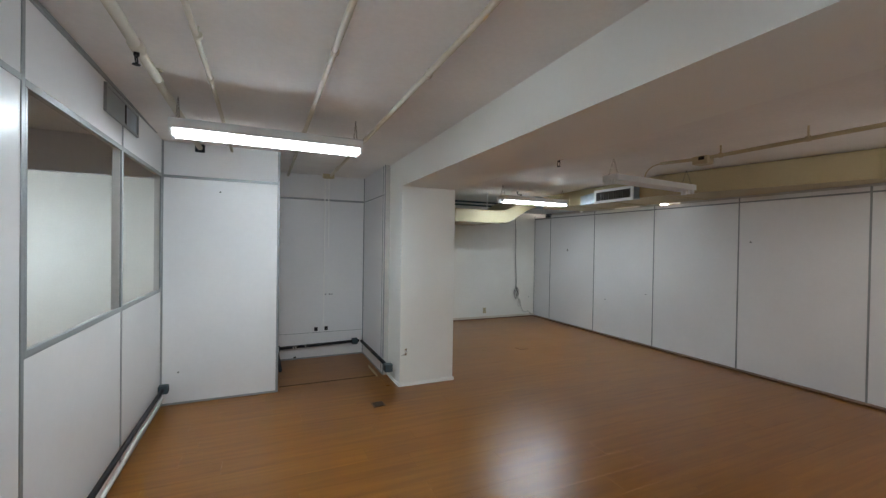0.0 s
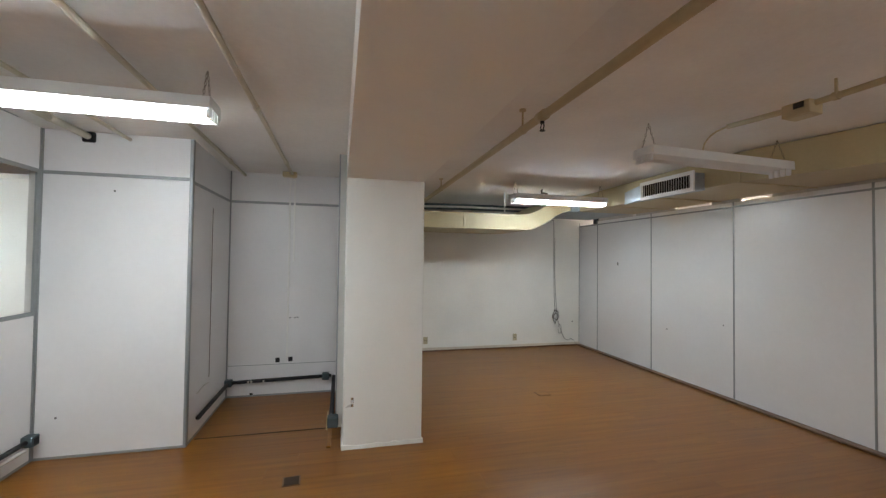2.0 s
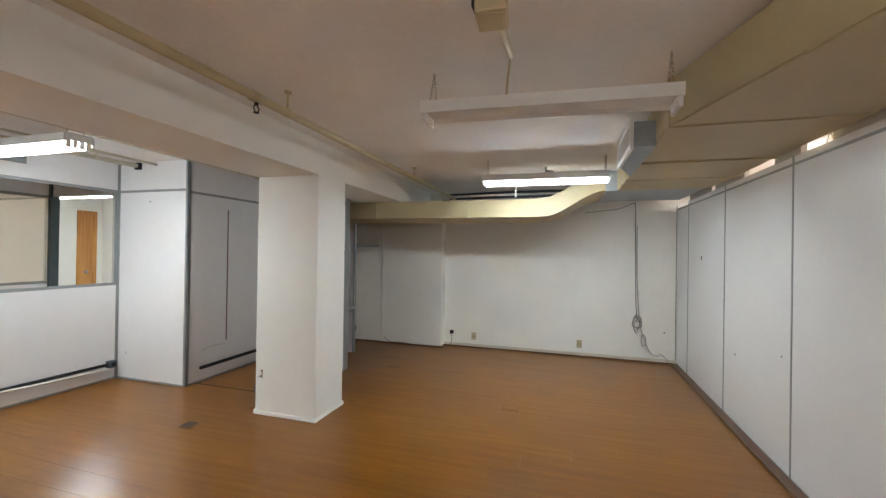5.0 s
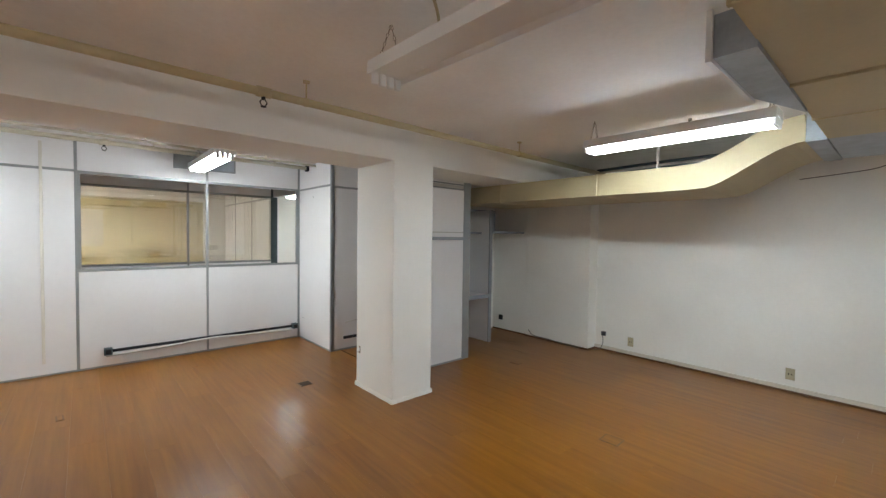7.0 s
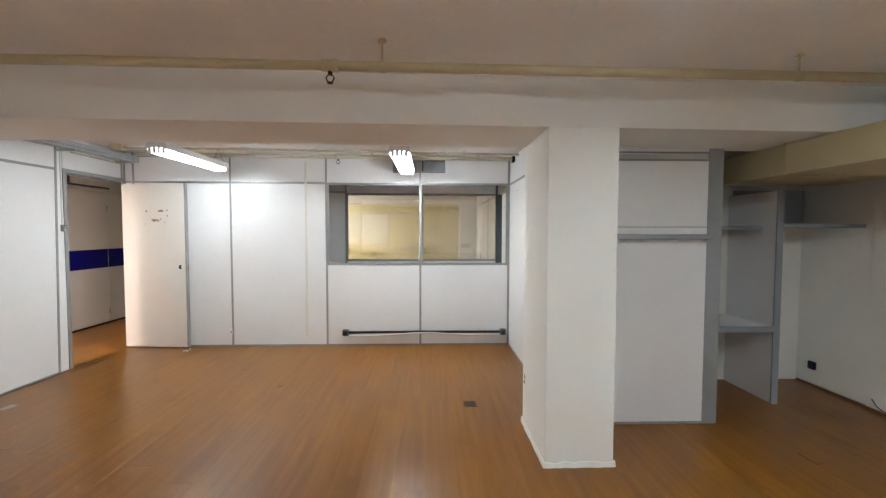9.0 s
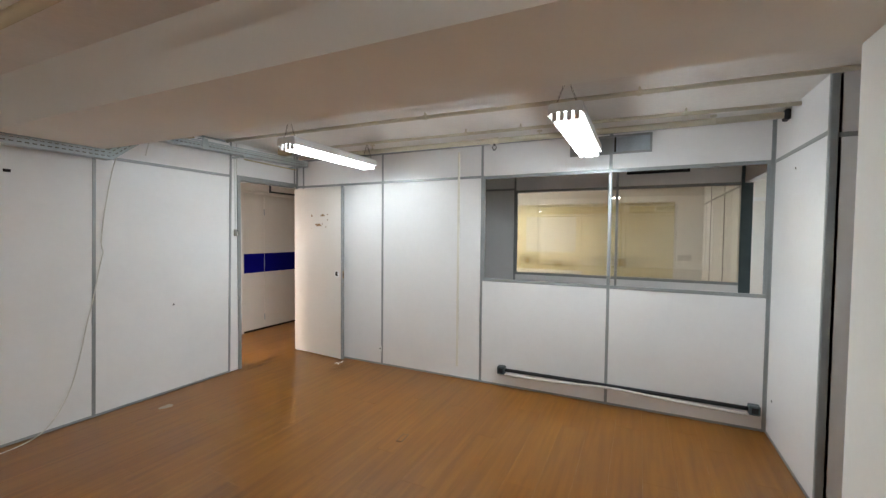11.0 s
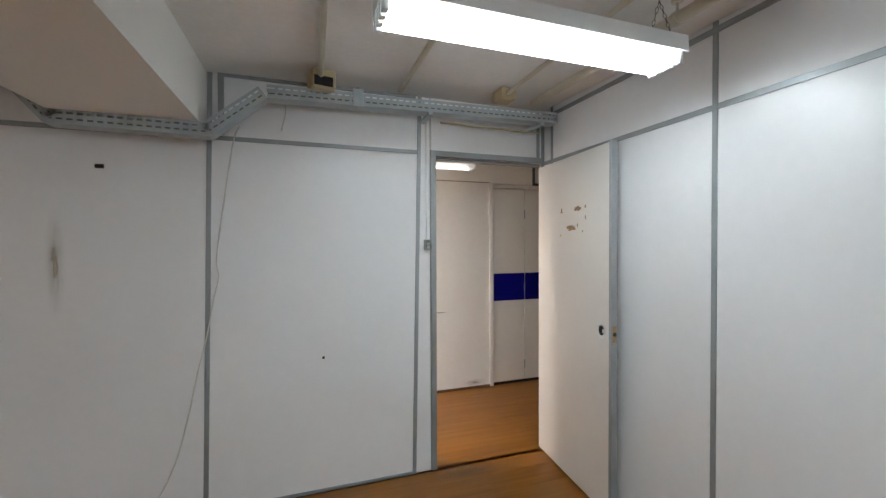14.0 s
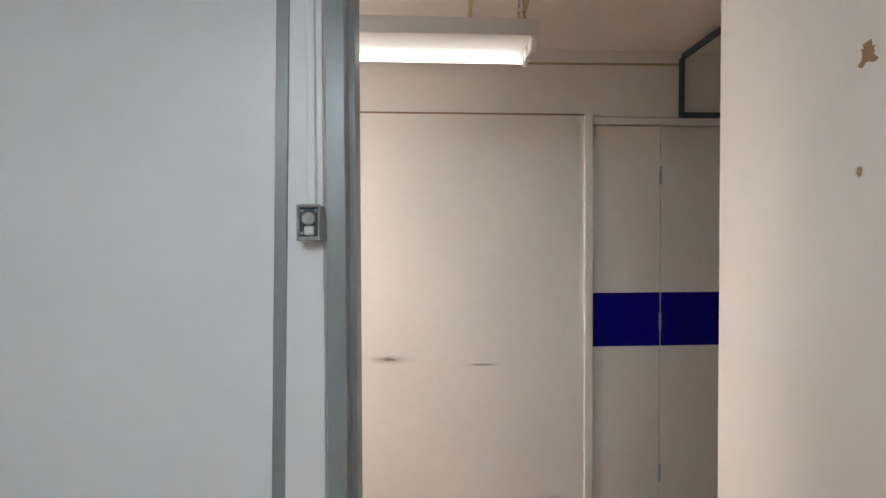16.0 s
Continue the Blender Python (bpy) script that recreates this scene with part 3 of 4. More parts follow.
def grille():
    g = thing("air_grille", "white slatted supply grille on a galvanised flared neck", "air vent")
    y0, y1, z0, z1, xf, xb = 4.25, 4.93, 2.16, 2.35, 4.85, 5.005
    bm = bmesh.new()
    near = [bm.verts.new(c) for c in ((xf + 0.02, y0 + 0.02, z0 + 0.015), (xf + 0.02, y1 - 0.02, z0 + 0.015), (xf + 0.02, y1 - 0.02, z1 - 0.015), (xf + 0.02, y0 + 0.02, z1 - 0.015))]
    far = [bm.verts.new(c) for c in ((xb, y0 + 0.02, z0 + 0.015), (xb, y1 + 0.45, z0 + 0.02), (xb, y1 + 0.45, z1 - 0.03), (xb, y0 + 0.02, z1 - 0.015))]
    for k in range(4):
        bm.faces.new((near[k], near[(k + 1) % 4], far[(k + 1) % 4], far[k]))
    bm.faces.new(far), bm.faces.new(near[::-1])
    part("neck", bm, M_GALV, g, "bare galvanised flared neck")
    # black sheet gives the gaps between slats their shadowed look
    boxes("backing", [(xf + 0.012, xf + 0.018, y0 + 0.03, y1 - 0.03, z0 + 0.03, z1 - 0.03)], M_DARK, g, "black sheet painted as the shade behind the slats")
    boxes("frame", [(xf, xf + 0.02, y0, y1, z0, z0 + 0.035), (xf, xf + 0.02, y0, y1, z1 - 0.035, z1), (xf, xf + 0.02, y0, y0 + 0.035, z0 + 0.035, z1 - 0.035), (xf, xf + 0.02, y1 - 0.035, y1, z0 + 0.035, z1 - 0.035)], M_WHITE, g)
    y = y0 + 0.05
    while y < y1 - 0.045:
        bm = bmesh.new()
        box(bm, -0.009, 0.007, -0.0015, 0.0015, z0 + 0.034, z1 - 0.034, pose(xf + 0.006, y, 0, 0, 0, 40))
        part("slat", bm, M_WHITE, g)
        y += 0.030
    return g


grille()

def cable(pts, r, label, material=None, steps=8):
    c = thing("cable", label, "cable")
    bm = bmesh.new()
    sweep(bm, curve_points(pts, steps), r, 6)
    part("cord", bm, material or M_CORD, c, smooth=True)
    return c


# ------------------------------------------------------------------ pipes under the slab
def pipe(name, pts, r, label, material=None, clips=(), sides=10, category="pipe"):
    p = thing(name, label, category)
    bm = bmesh.new()
    sweep(bm, pts, r, sides)
    part("tube_run", bm, material or M_PIPE, p, smooth=True)
    for c in clips:
        bm = bmesh.new()
        d = Vector((0, 1, 0))
        sweep(bm, [Vector(c) - d * 0.012, Vector(c) + d * 0.012], r * 1.35, sides)
        box(bm, c[0] - 0.004, c[0] + 0.004, c[1] - 0.006, c[1] + 0.006, c[2], ceil(c[1]) + 0.002)
        part("clip", bm, material or M_PIPE, p)
    return p


def run(x, y0, y1, r, drop, bend=0.0):
    """A line under the slab, drawn aside by bend at its south end."""
    return [(x - bend * max(0.0, 1 - y / 2.2), y, ceil(y) - drop) for y in (y0, (2 * y0 + y1) / 3, (y0 + 2 * y1) / 3, y1)]


pipe("conduit", run(0.145, 0.12, 4.84, 0.013, 0.04, 0.09), 0.013, "cream painted thin conduit under the ceiling", M_PIPE_PALE, clips=[(0.145, y, ceil(y) - 0.04) for y in (2.5, 3.0, 4.2)])
pipe("conduit", run(0.722, 0.06, 5.99, 0.015, 0.035, 0.025), 0.015, "cream painted conduit under the ceiling", M_PIPE_PALE, clips=[(0.722, y, ceil(y) - 0.035) for y in (2.4, 3.9, 5.4)])
pipe("conduit", run(1.225, 0.08, 5.95, 0.016, 0.035, 0.06), 0.016, "cream painted conduit under the ceiling", M_PIPE_PALE, clips=[(1.225, y, ceil(y) - 0.035) for y in (2.45, 3.9, 5.3)])
pipe("conduit", [(4.22, YS, 2.38), (4.22, 1.5, 2.38), (4.22, 2.9, 2.382), (4.22, 3.36, 2.412)], 0.017, "cream painted conduit leading to a light fixture", clips=[(4.22, y, 2.382) for y in (0.9, 2.1, 2.75)])


cable([(4.22, 3.34, 2.411), (4.215, 3.38, 2.41), (4.20, 3.45, 2.39), (4.185, 3.50, 2.34), (4.18, 3.52, 2.275)], 0.006, "thin cream flexible lead to a light fixture", M_PIPE)


def sprinkler_line(x, z, r, y0, y1, heads, hangers, label, paint):
    p = pipe("sprinkler_pipe", [(x, y0, z(y0)), (x, (y0 + y1) / 2, z((y0 + y1) / 2)), (x, y1, z(y1))], r, label, paint, sides=14)
    for y in heads:
        bm = bmesh.new()
        sweep(bm, [(x, y - 0.04, z(y)), (x, y + 0.04, z(y))], r * 1.28, 12)
        part("tee", bm, paint, p, smooth=True)
        bm = bmesh.new()
        sweep(bm, [(x, y, z(y) - r), (x, y, z(y) - r - 0.02)], 0.012, 8)
        for s in (-1, 1):
            sweep(bm, curve_points([(x, y + s * 0.008, z(y) - r - 0.02), (x, y + s * 0.02, z(y) - r - 0.036), (x, y + s * 0.008, z(y) - r - 0.058)], 4), 0.0035, 6)
        sweep(bm, [(x, y, z(y) - r - 0.058), (x, y, z(y) - r - 0.062)], 0.016, 10)
        part("sprinkler_head", bm, M_BLACK, p, "dark metal sprinkler head")
    for y in hangers:
        bm = bmesh.new()
        sweep(bm, [(x, y, z(y) - r * 0.2), (x, y, ceil(y) + 0.004)], 0.006, 6)
        sweep(bm, [(x, y - 0.012, z(y)), (x, y + 0.012, z(y))], r * 1.15, 12)
        sweep(bm, [(x, y, ceil(y) - 0.012), (x, y, ceil(y) + 0.003)], 0.022, 8)
        part("hanger", bm, paint, p)
    return p


sprinkler_line(-0.12, lambda y: 2.405 + 0.006 * (4 - y), 0.024, 0.25, 4.82, (2.68,), (1.3, 3.1, 4.4), "cream painted sprinkler pipe along the window partition", M_PIPE_PALE)
sprinkler_line(2.84, lambda y: 2.325 + 0.008 * (4 - y), 0.024, YS, 7.45, (3.31, 0.3), (1.35, 3.57, 5.72), "cream painted sprinkler pipe beside the beam", M_PIPE)
boxes_end = thing("pipe_end_cap", "black pipe end fitting against the partition", "pipe fitting")
bm = bmesh.new()
box(bm, -0.16, -0.08, 4.815, 4.849, 2.36, 2.435)
soften(bm, 0.006)
part("cap", bm, M_BLACK, boxes_end)


def junction(name, c, size, label, material=None, tilt=0, gap=False):
    t = thing(name, label, "junction box")
    bm = bmesh.new()
    sx, sy, sz = (s / 2 for s in size)
    box(bm, -sx, sx, -sy, sy, -sz, sz, pose(*c, 0, 0, tilt))
    soften(bm, min(size) * 0.08, 2)
    part("case", bm, material or M_PIPE, t)
    bm = bmesh.new()
    box(bm, -sx * 0.8, sx * 0.8, -sy * 0.8, sy * 0.8, -sz - 0.004, -sz + 0.003, pose(*c, 0, 0, tilt))
    soften(bm, 0.002)
    part("cover", bm, material or M_PIPE, t)
    if gap:
        bm = bmesh.new()
        box(bm, -sx * 0.75, sx * 0.85, sy - 0.003, sy + 0.002, -sz * 0.9, sz * 0.15, pose(*c, 0, 0, tilt))
        part("opening", bm, M_DARK, t, "dark open front")
    return t


junction("junction_box", (4.215, 2.91, 2.362), (0.11, 0.14, 0.075), "cream painted junction box on the ceiling conduit", tilt=4)
boxes("knockout", [(4.15, 4.1585, 2.86, 2.91, 2.36, 2.39)], M_DARK, bpy.data.objects["junction_box"], "dark open knockout")
junction("junction_box", (1.165, 0.10, ceil(0.08) - 0.05), (0.13, 0.13, 0.10), "open cream junction box above the cable tray", tilt=12, gap=True)
junction("junction_box", (1.20, 5.80, ceil(5.8) - 0.04), (0.14, 0.07, 0.05), "cream junction box at the end of a conduit")
junction("junction_box", (0.06, 0.20, ceil(0.2) - 0.04), (0.10, 0.12, 0.07), "cream junction box near the cable tray")
for x, z in ((2.75, 2.30), (2.72, 2.365)):
    pipe("dark_pipe", [(x, 7.5, z), (3.6, 7.5, z + 0.02), (4.88, 7.5, z + 0.02)], 0.018, "dark insulated refrigerant pipe above the duct", M_TEAL)
pipe("pipe_stub", [(4.25, 6.0, ceil(6.0)), (4.25, 6.0, ceil(6) - 0.045), (4.33, 6.0, ceil(6) - 0.055)], 0.014, "grey bent pipe stub in the ceiling", M_CORDG)

# ------------------------------------------------------------------ perforated cable tray over the doorway
def tray():
    t = thing("cable_tray", "galvanised perforated cable tray fixed to the partition", "cable tray")
    nodes = [(-0.405, 2.375), (1.45, 2.345), (1.73, 2.112), (2.42, 2.122), (2.62, 2.36), (3.6, 2.37)]
    y0, y1, h, th = 0.0, 0.10, 0.070, 0.002
    for (xa, za), (xb, zb) in zip(nodes, nodes[1:]):
        length = math.hypot(xb - xa, zb - za)
        m = pose(xa, 0, za, 0, -math.degrees(math.atan2(zb - za, xb - xa)), 0)
        for y in (y1, y0 + th):
            bm = bmesh.new()
            if y < y1:
                # dark colour stands for the shadow inside the tray, seen through the slots
                box(bm, 0, length, y - th, y, 0, h, m)
                part("shade_dark_back_rail", bm, M_CORDG, t)
                continue
            for s0, s1 in ((0, 0.017), (0.026, 0.046), (0.055, h)):
                box(bm, 0, length, y - th, y, s0, s1, m)
            x = 0.0
            while x < length - 0.016:
                for s0, s1 in ((0.017, 0.026), (0.046, 0.055)):
                    box(bm, x, x + 0.015, y - th, y, s0, s1, m)
                x += 0.040
            part("side_rail", bm, M_TRAY, t)
        boxes("tray_floor", [(0, length, y0, y1, -th, 0)], M_TRAY, t).data.transform(m)
    boxes("joint_plate", [(0.93, 0.99, y1, y1 + 0.008, 2.342, 2.445), (0.95, 0.97, 0.0, 0.1, 2.45, 2.456)], M_TRAY, t, bevel=0.002)
    for x, z in ((-0.3, 2.37), (0.5, 2.36)):
        boxes("bracket", [(x, x + 0.03, YS, y1, z - 0.02, z - 0.003)], M_TRAY, t)
    return t


tray()
pipe("flexible_conduit", curve_points([(-0.36, -0.055, 2.34), (0.0, -0.06, 2.345), (0.4, -0.06, 2.35)], 5), 0.007, "thin pale flexible conduit below the cable tray", M_PIPE)
structure(boxes("trim_south_ceiling", [(0.56, 1.72, YS + 0.001, YS + 0.014, 2.50, 2.525), (1.69, 1.72, YS + 0.001, YS + 0.016, 2.17, 2.50)], M_RAIL), "grey profile along the ceiling edge", "trim")

# ------------------------------------------------------------------ cables
cable([(1.60, 0.0, 2.20), (1.64, -0.06, 2.12), (1.70, -0.088, 1.75), (1.735, -0.088, 1.46), (1.725, -0.088, 1.36), (1.75, -0.088, 1.24), (1.795, -0.088, 1.0), (1.845, -0.086, 0.78),
       (1.885, -0.085, 0.58), (1.96, -0.08, 0.30), (2.08, -0.06, 0.09), (2.25, -0.02, 0.006), (2.6, 0.03, 0.005), (3.0, 0.0, 0.005)], 0.0042, "thin white loose cable hanging down the partition")
cable([(1.40, -0.05, 2.45), (1.36, -0.09, 2.35), (1.385, -0.09, 2.22)], 0.004, "short white cable tail above the tray")
cable([(4.72, 7.42, 2.06), (5.0, 7.55, 2.10), (5.2, 7.66, 2.14), (5.36, 7.72, 2.21), (5.395, 7.725, 2.15), (5.40, 7.725, 1.5), (5.41, 7.725, 0.95), (5.425, 7.72, 0.62)], 0.0042, "grey cable running down the end wall", M_CORDG)
cable([(5.42, 7.728, 1.9), (5.425, 7.728, 1.2), (5.45, 7.725, 0.75), (5.47, 7.72, 0.5), (5.52, 7.715, 0.33), (5.60, 7.71, 0.14), (5.68, 7.70, 0.10), (5.74, 7.70, 0.12), (5.84, 7.69, 0.02)], 0.0038, "grey cable trailing to the floor", M_CORDG)
coil = []
for k in range(46):
    a = k * 0.62
    coil.append((5.425 + (0.034 + 0.024 * math.sin(k * 1.3)) * math.cos(a) + 0.012 * math.sin(k * 0.37), 7.712 - 0.0006 * k, 0.53 + (0.095 + 0.045 * math.cos(k * 0.9)) * math.sin(a)))
cable(coil, 0.0034, "untidy coil of grey cable tied on the wall", M_CORDG, 3)
coil = []
for k in range(26):
    a = k * 0.7
    coil.append((5.515 + 0.03 * math.cos(a), 7.712, 0.30 + 0.085 * math.sin(a) + 0.01 * math.sin(2.1 * k)))
cable(coil, 0.0032, "smaller tangle of grey cable near the floor", M_CORDG, 3)
cable([(1.66, 7.53, 0.10), (1.75, 7.525, 0.035), (2.0, 7.52, 0.03), (2.3, 7.51, 0.012), (2.5, 7.50, 0.008)], 0.005, "thin dark cable along the foot of the pilaster", M_CORDG)
cable([(2.74, 7.70, 0.20), (2.755, 7.69, 0.10), (2.72, 7.66, 0.01), (2.66, 7.62, 0.006)], 0.005, "dark cord of a wall plug", M_CORDG)


# ------------------------------------------------------------------ raceways and conduits low on the walls
def corner_box(x, y, z, s=0.075, label="dark grey square junction box on the conduit"):
    t = thing("junction_box", label, "junction box")
    bm = bmesh.new()
    box(bm, x - s / 2, x + s / 2, y - s / 2, y + s / 2, z - s / 2, z + s / 2)
    soften(bm, 0.008, 2)
    part("case", bm, M_TEAL, t)
    bm = bmesh.new()
    box(bm, x - s / 2 - 0.002, x + s / 2 + 0.002, y - s * 0.3, y + s * 0.3, z - s * 0.3, z + s * 0.3)
    part("cover", bm, M_BLACK, t)
    return t


pipe("wall_conduit", [(-0.385, 2.72, 0.18), (-0.385, 3.7, 0.185), (-0.385, 4.74, 0.18)], 0.017, "black plastic conduit low on the window partition", M_BLACK)
corner_box(-0.38, 2.70, 0.18)
corner_box(-0.38, 4.765, 0.18)
cable([(-0.37, 2.68, 0.135), (-0.352, 3.2, 0.150), (-0.345, 3.7, 0.178), (-0.352, 4.2, 0.155), (-0.37, 4.72, 0.135)], 0.012, "white cable bowed in front of the black conduit")
pipe("wall_conduit", [(0.612, 5.02, 0.165), (0.612, 5.90, 0.165)], 0.019, "black plastic conduit along the closet side", M_BLACK)
pipe("wall_conduit", [(0.64, 5.968, 0.17), (1.66, 5.968, 0.19)], 0.019, "black plastic conduit at the back of the alcove", M_BLACK)
pipe("wall_conduit", [(1.688, 5.93, 0.19), (1.688, 4.75, 0.19)], 0.019, "black plastic conduit beside the column", M_BLACK)
corner_box(0.615, 5.955, 0.17, 0.07)
corner_box(1.60, 5.965, 0.19, 0.075)
corner_box(1.70, 4.70, 0.17, 0.085)
for x in (0.80, 0.83, 0.95):
    boxes("conduit_label", [(x, x + 0.018, 5.946, 5.948, 0.16, 0.185)], M_CORD, bpy.data.objects["wall_alcove_back"], "small white marking")
boxes("panel_joint", [(CLX + 0.012, PX0 - 0.012, ALY - 0.004, ALY - 0.001, 0.335, 0.34)], M_RAIL, bpy.data.objects["wall_alcove_back"])
for x, z0, name in ((1.185, 0.42, "white vertical cable raceway in the alcove"), (1.235, 1.46, "short white vertical cable raceway in the alcove")):
    r = thing("raceway", name, "raceway")
    boxes("channel", [(x - 0.009, x + 0.009, ALY - 0.009, ALY - 0.0005, z0, 2.40)], M_CORD_WHITE, r, bevel=0.002)
cable([(0.592, 5.05, 0.355), (0.594, 5.2, 0.372), (0.592, 5.35, 0.36)], 0.006, "short white cable end on the closet side")
boxes("slot", [(CLX + 0.0005, CLX + 0.002, 5.395, 5.41, 0.40, 1.955)], M_BASE, bpy.data.objects["wall_closet_side"], "long narrow dark slot cut in the panel")


def wall_plate(name, axis, face, a, z, w, h, material, label, hole=True, d=0.010, out=1, cat="wall socket"):
    t = thing(name, label, cat)
    def place(a0, a1, z0, z1, d0, d1):
        lo, hi = sorted((face + out * d0, face + out * d1))
        return (lo, hi, a0, a1, z0, z1) if axis == "x" else (a0, a1, lo, hi, z0, z1)
    bm = bmesh.new()
    box(bm, *place(a - w / 2, a + w / 2, z - h / 2, z + h / 2, 0, d))
    soften(bm, min(d * 0.4, 0.004), 2)
    part("plate", bm, material, t)
    if hole:
        for k in (-1, 1):
            boxes("socket_slot", [place(a + k * w * 0.16 - 0.004, a + k * w * 0.16 + 0.004, z - 0.008, z + 0.008, d, d + 0.0015)], M_DARK, t)
    return t


wall_plate("wall_socket", "y", YN, 3.10, 0.175, 0.072, 0.115, M_BEIGE, "beige plastic socket plate on the end wall", out=-1)
wall_plate("wall_socket", "y", YN, 4.67, 0.178, 0.072, 0.115, M_BEIGE, "beige plastic socket plate on the end wall", out=-1)
wall_plate("wall_socket", "y", ALY, 1.09, 0.382, 0.045, 0.05, M_BLACK, "small black socket in the alcove", False, out=-1)
wall_plate("wall_socket", "y", ALY, 1.222, 0.386, 0.045, 0.05, M_BLACK, "small black socket in the alcove", False, out=-1)
wall_plate("wall_socket", "x", XW, 1.21, 0.19, 0.03, 0.07, M_WHITE, "small white socket low on the partition", True)
wall_plate("wall_plug", "y", YN, 2.745, 0.22, 0.055, 0.055, M_BLACK, "black round plug in the end wall", False, 0.035, -1, "plug")
wall_plate("wall_plug", "y", 7.56, 1.10, 0.20, 0.07, 0.075, M_BLACK, "black socket in the niche wall", False, 0.025, -1)
def broken_socket():
    t = thing("broken_socket", "broken socket hole in the column plaster", "wall socket")
    boxes("hole", [(1.838, 1.858, 4.5385, 4.5405, 0.33, 0.402)], M_FIBRE, t, "ragged hole in the plaster")
    boxes("plaster_crumb", [(1.842, 1.853, 4.534, 4.539, 0.352, 0.385)], M_WHITE, t, "loose white plaster", 0.002)
    boxes("dark_gap", [(1.851, 1.857, 4.536, 4.539, 0.368, 0.398), (1.840, 1.846, 4.536, 4.539, 0.334, 0.35)], M_DARK, t)
    bm = bmesh.new()
    for k, y in enumerate((4.5405, 4.537)):
        for x, z in ((1.795, 0.328), (1.836, 0.330), (1.836, 0.352), (1.822, 0.346)):
            bm.verts.new((x, y, z))
    bm.verts.ensure_lookup_table()
    v = list(bm.verts)
    bm.faces.new(v[:4]), bm.faces.new(v[4:][::-1])
    for k in range(4):
        bm.faces.new((v[k], v[(k + 1) % 4], v[4 + (k + 1) % 4], v[4 + k]))
    part("chipped_edge", bm, M_CORE, t, "grey chipped plaster edge")


broken_socket()


M_SWITCH = mat("worn_switch_metal", (0.40, 0.39, 0.36), 0.4, metal=0.3, var=0.25, scale=40, fine=120, bump=0.01)


def light_switch():
    s = wall_plate("light_switch", "y", YS, 0.484, 1.533, 0.046, 0.072, M_SWITCH, "worn grey surface light switch beside the doorway", False, 0.028, 1, "light switch")
    boxes("recess", [(0.4655, 0.5025, YS + 0.0275, YS + 0.029, 1.503, 1.563)], M_TEAL, s, "dark inside of the open box")
    for x0, x1, z0, z1 in ((0.461, 0.4655, 1.497, 1.569), (0.5025, 0.507, 1.497, 1.569), (0.4655, 0.5025, 1.497, 1.506), (0.4655, 0.5025, 1.563, 1.569)):
        boxes("rim", [(x0, x1, YS + 0.028, YS + 0.040, z0, z1)], M_SWITCH, s, bevel=0.002)
    bm = bmesh.new()
    sweep(bm, [(0.484, YS + 0.029, 1.541), (0.484, YS + 0.037, 1.541), (0.484, YS + 0.038, 1.541)], 0.0125, 12)
    part("mechanism", bm, M_SWITCH, s, "worn switch mechanism")
    boxes("mechanism_foot", [(0.474, 0.494, YS + 0.029, YS + 0.035, 1.508, 1.527)], M_CORD, s, bevel=0.003)
    for x, z in ((0.470, 1.557), (0.498, 1.557), (0.498, 1.512)):
        boxes("terminal", [(x - 0.003, x + 0.003, YS + 0.029, YS + 0.036, z - 0.003, z + 0.003)], M_GALV, s, bevel=0.001)
    r = thing("raceway", "white cable raceway running up from the switch", "raceway")
    boxes("channel", [(0.476, 0.492, YS, YS + 0.012, 1.569, 2.37)], M_WHITE, r, bevel=0.002)


light_switch()
r = thing("raceway", "yellowed vertical cable raceway on the window partition", "raceway")
boxes("channel", [(XW, XW + 0.009, 2.18, 2.205, 0.13, 2.40)], mat("old_raceway", (0.72, 0.69, 0.62), 0.5, var=0.05), r, bevel=0.002)


# ------------------------------------------------------------------ air register above the window
def register():
    v = thing("air_vent", "grey metal sliding air register above the window", "air vent")
    y0, y1, z0, z1 = 3.32, 4.0, 2.265, 2.43
    boxes("frame", [(XW, XW + 0.016, y0, y1, z0, z0 + 0.018), (XW, XW + 0.016, y0, y1, z1 - 0.018, z1), (XW, XW + 0.016, y0, y0 + 0.018, z0 + 0.018, z1 - 0.018), (XW, XW + 0.016, y1 - 0.018, y1, z0 + 0.018, z1 - 0.018)], M_RAIL, v, bevel=0.002)
    boxes("sliding_panel", [(XW, XW + 0.007, y0 + 0.018, 3.70, z0 + 0.018, z1 - 0.018)], M_RAIL, v)
    boxes("sliding_panel", [(XW, XW + 0.005, 3.715, y1 - 0.018, z0 + 0.018, z1 - 0.018)], M_GALV, v)
    boxes("divider", [(XW, XW + 0.012, 3.70, 3.715, z0 + 0.018, z1 - 0.018)], M_DARK, v)


register()

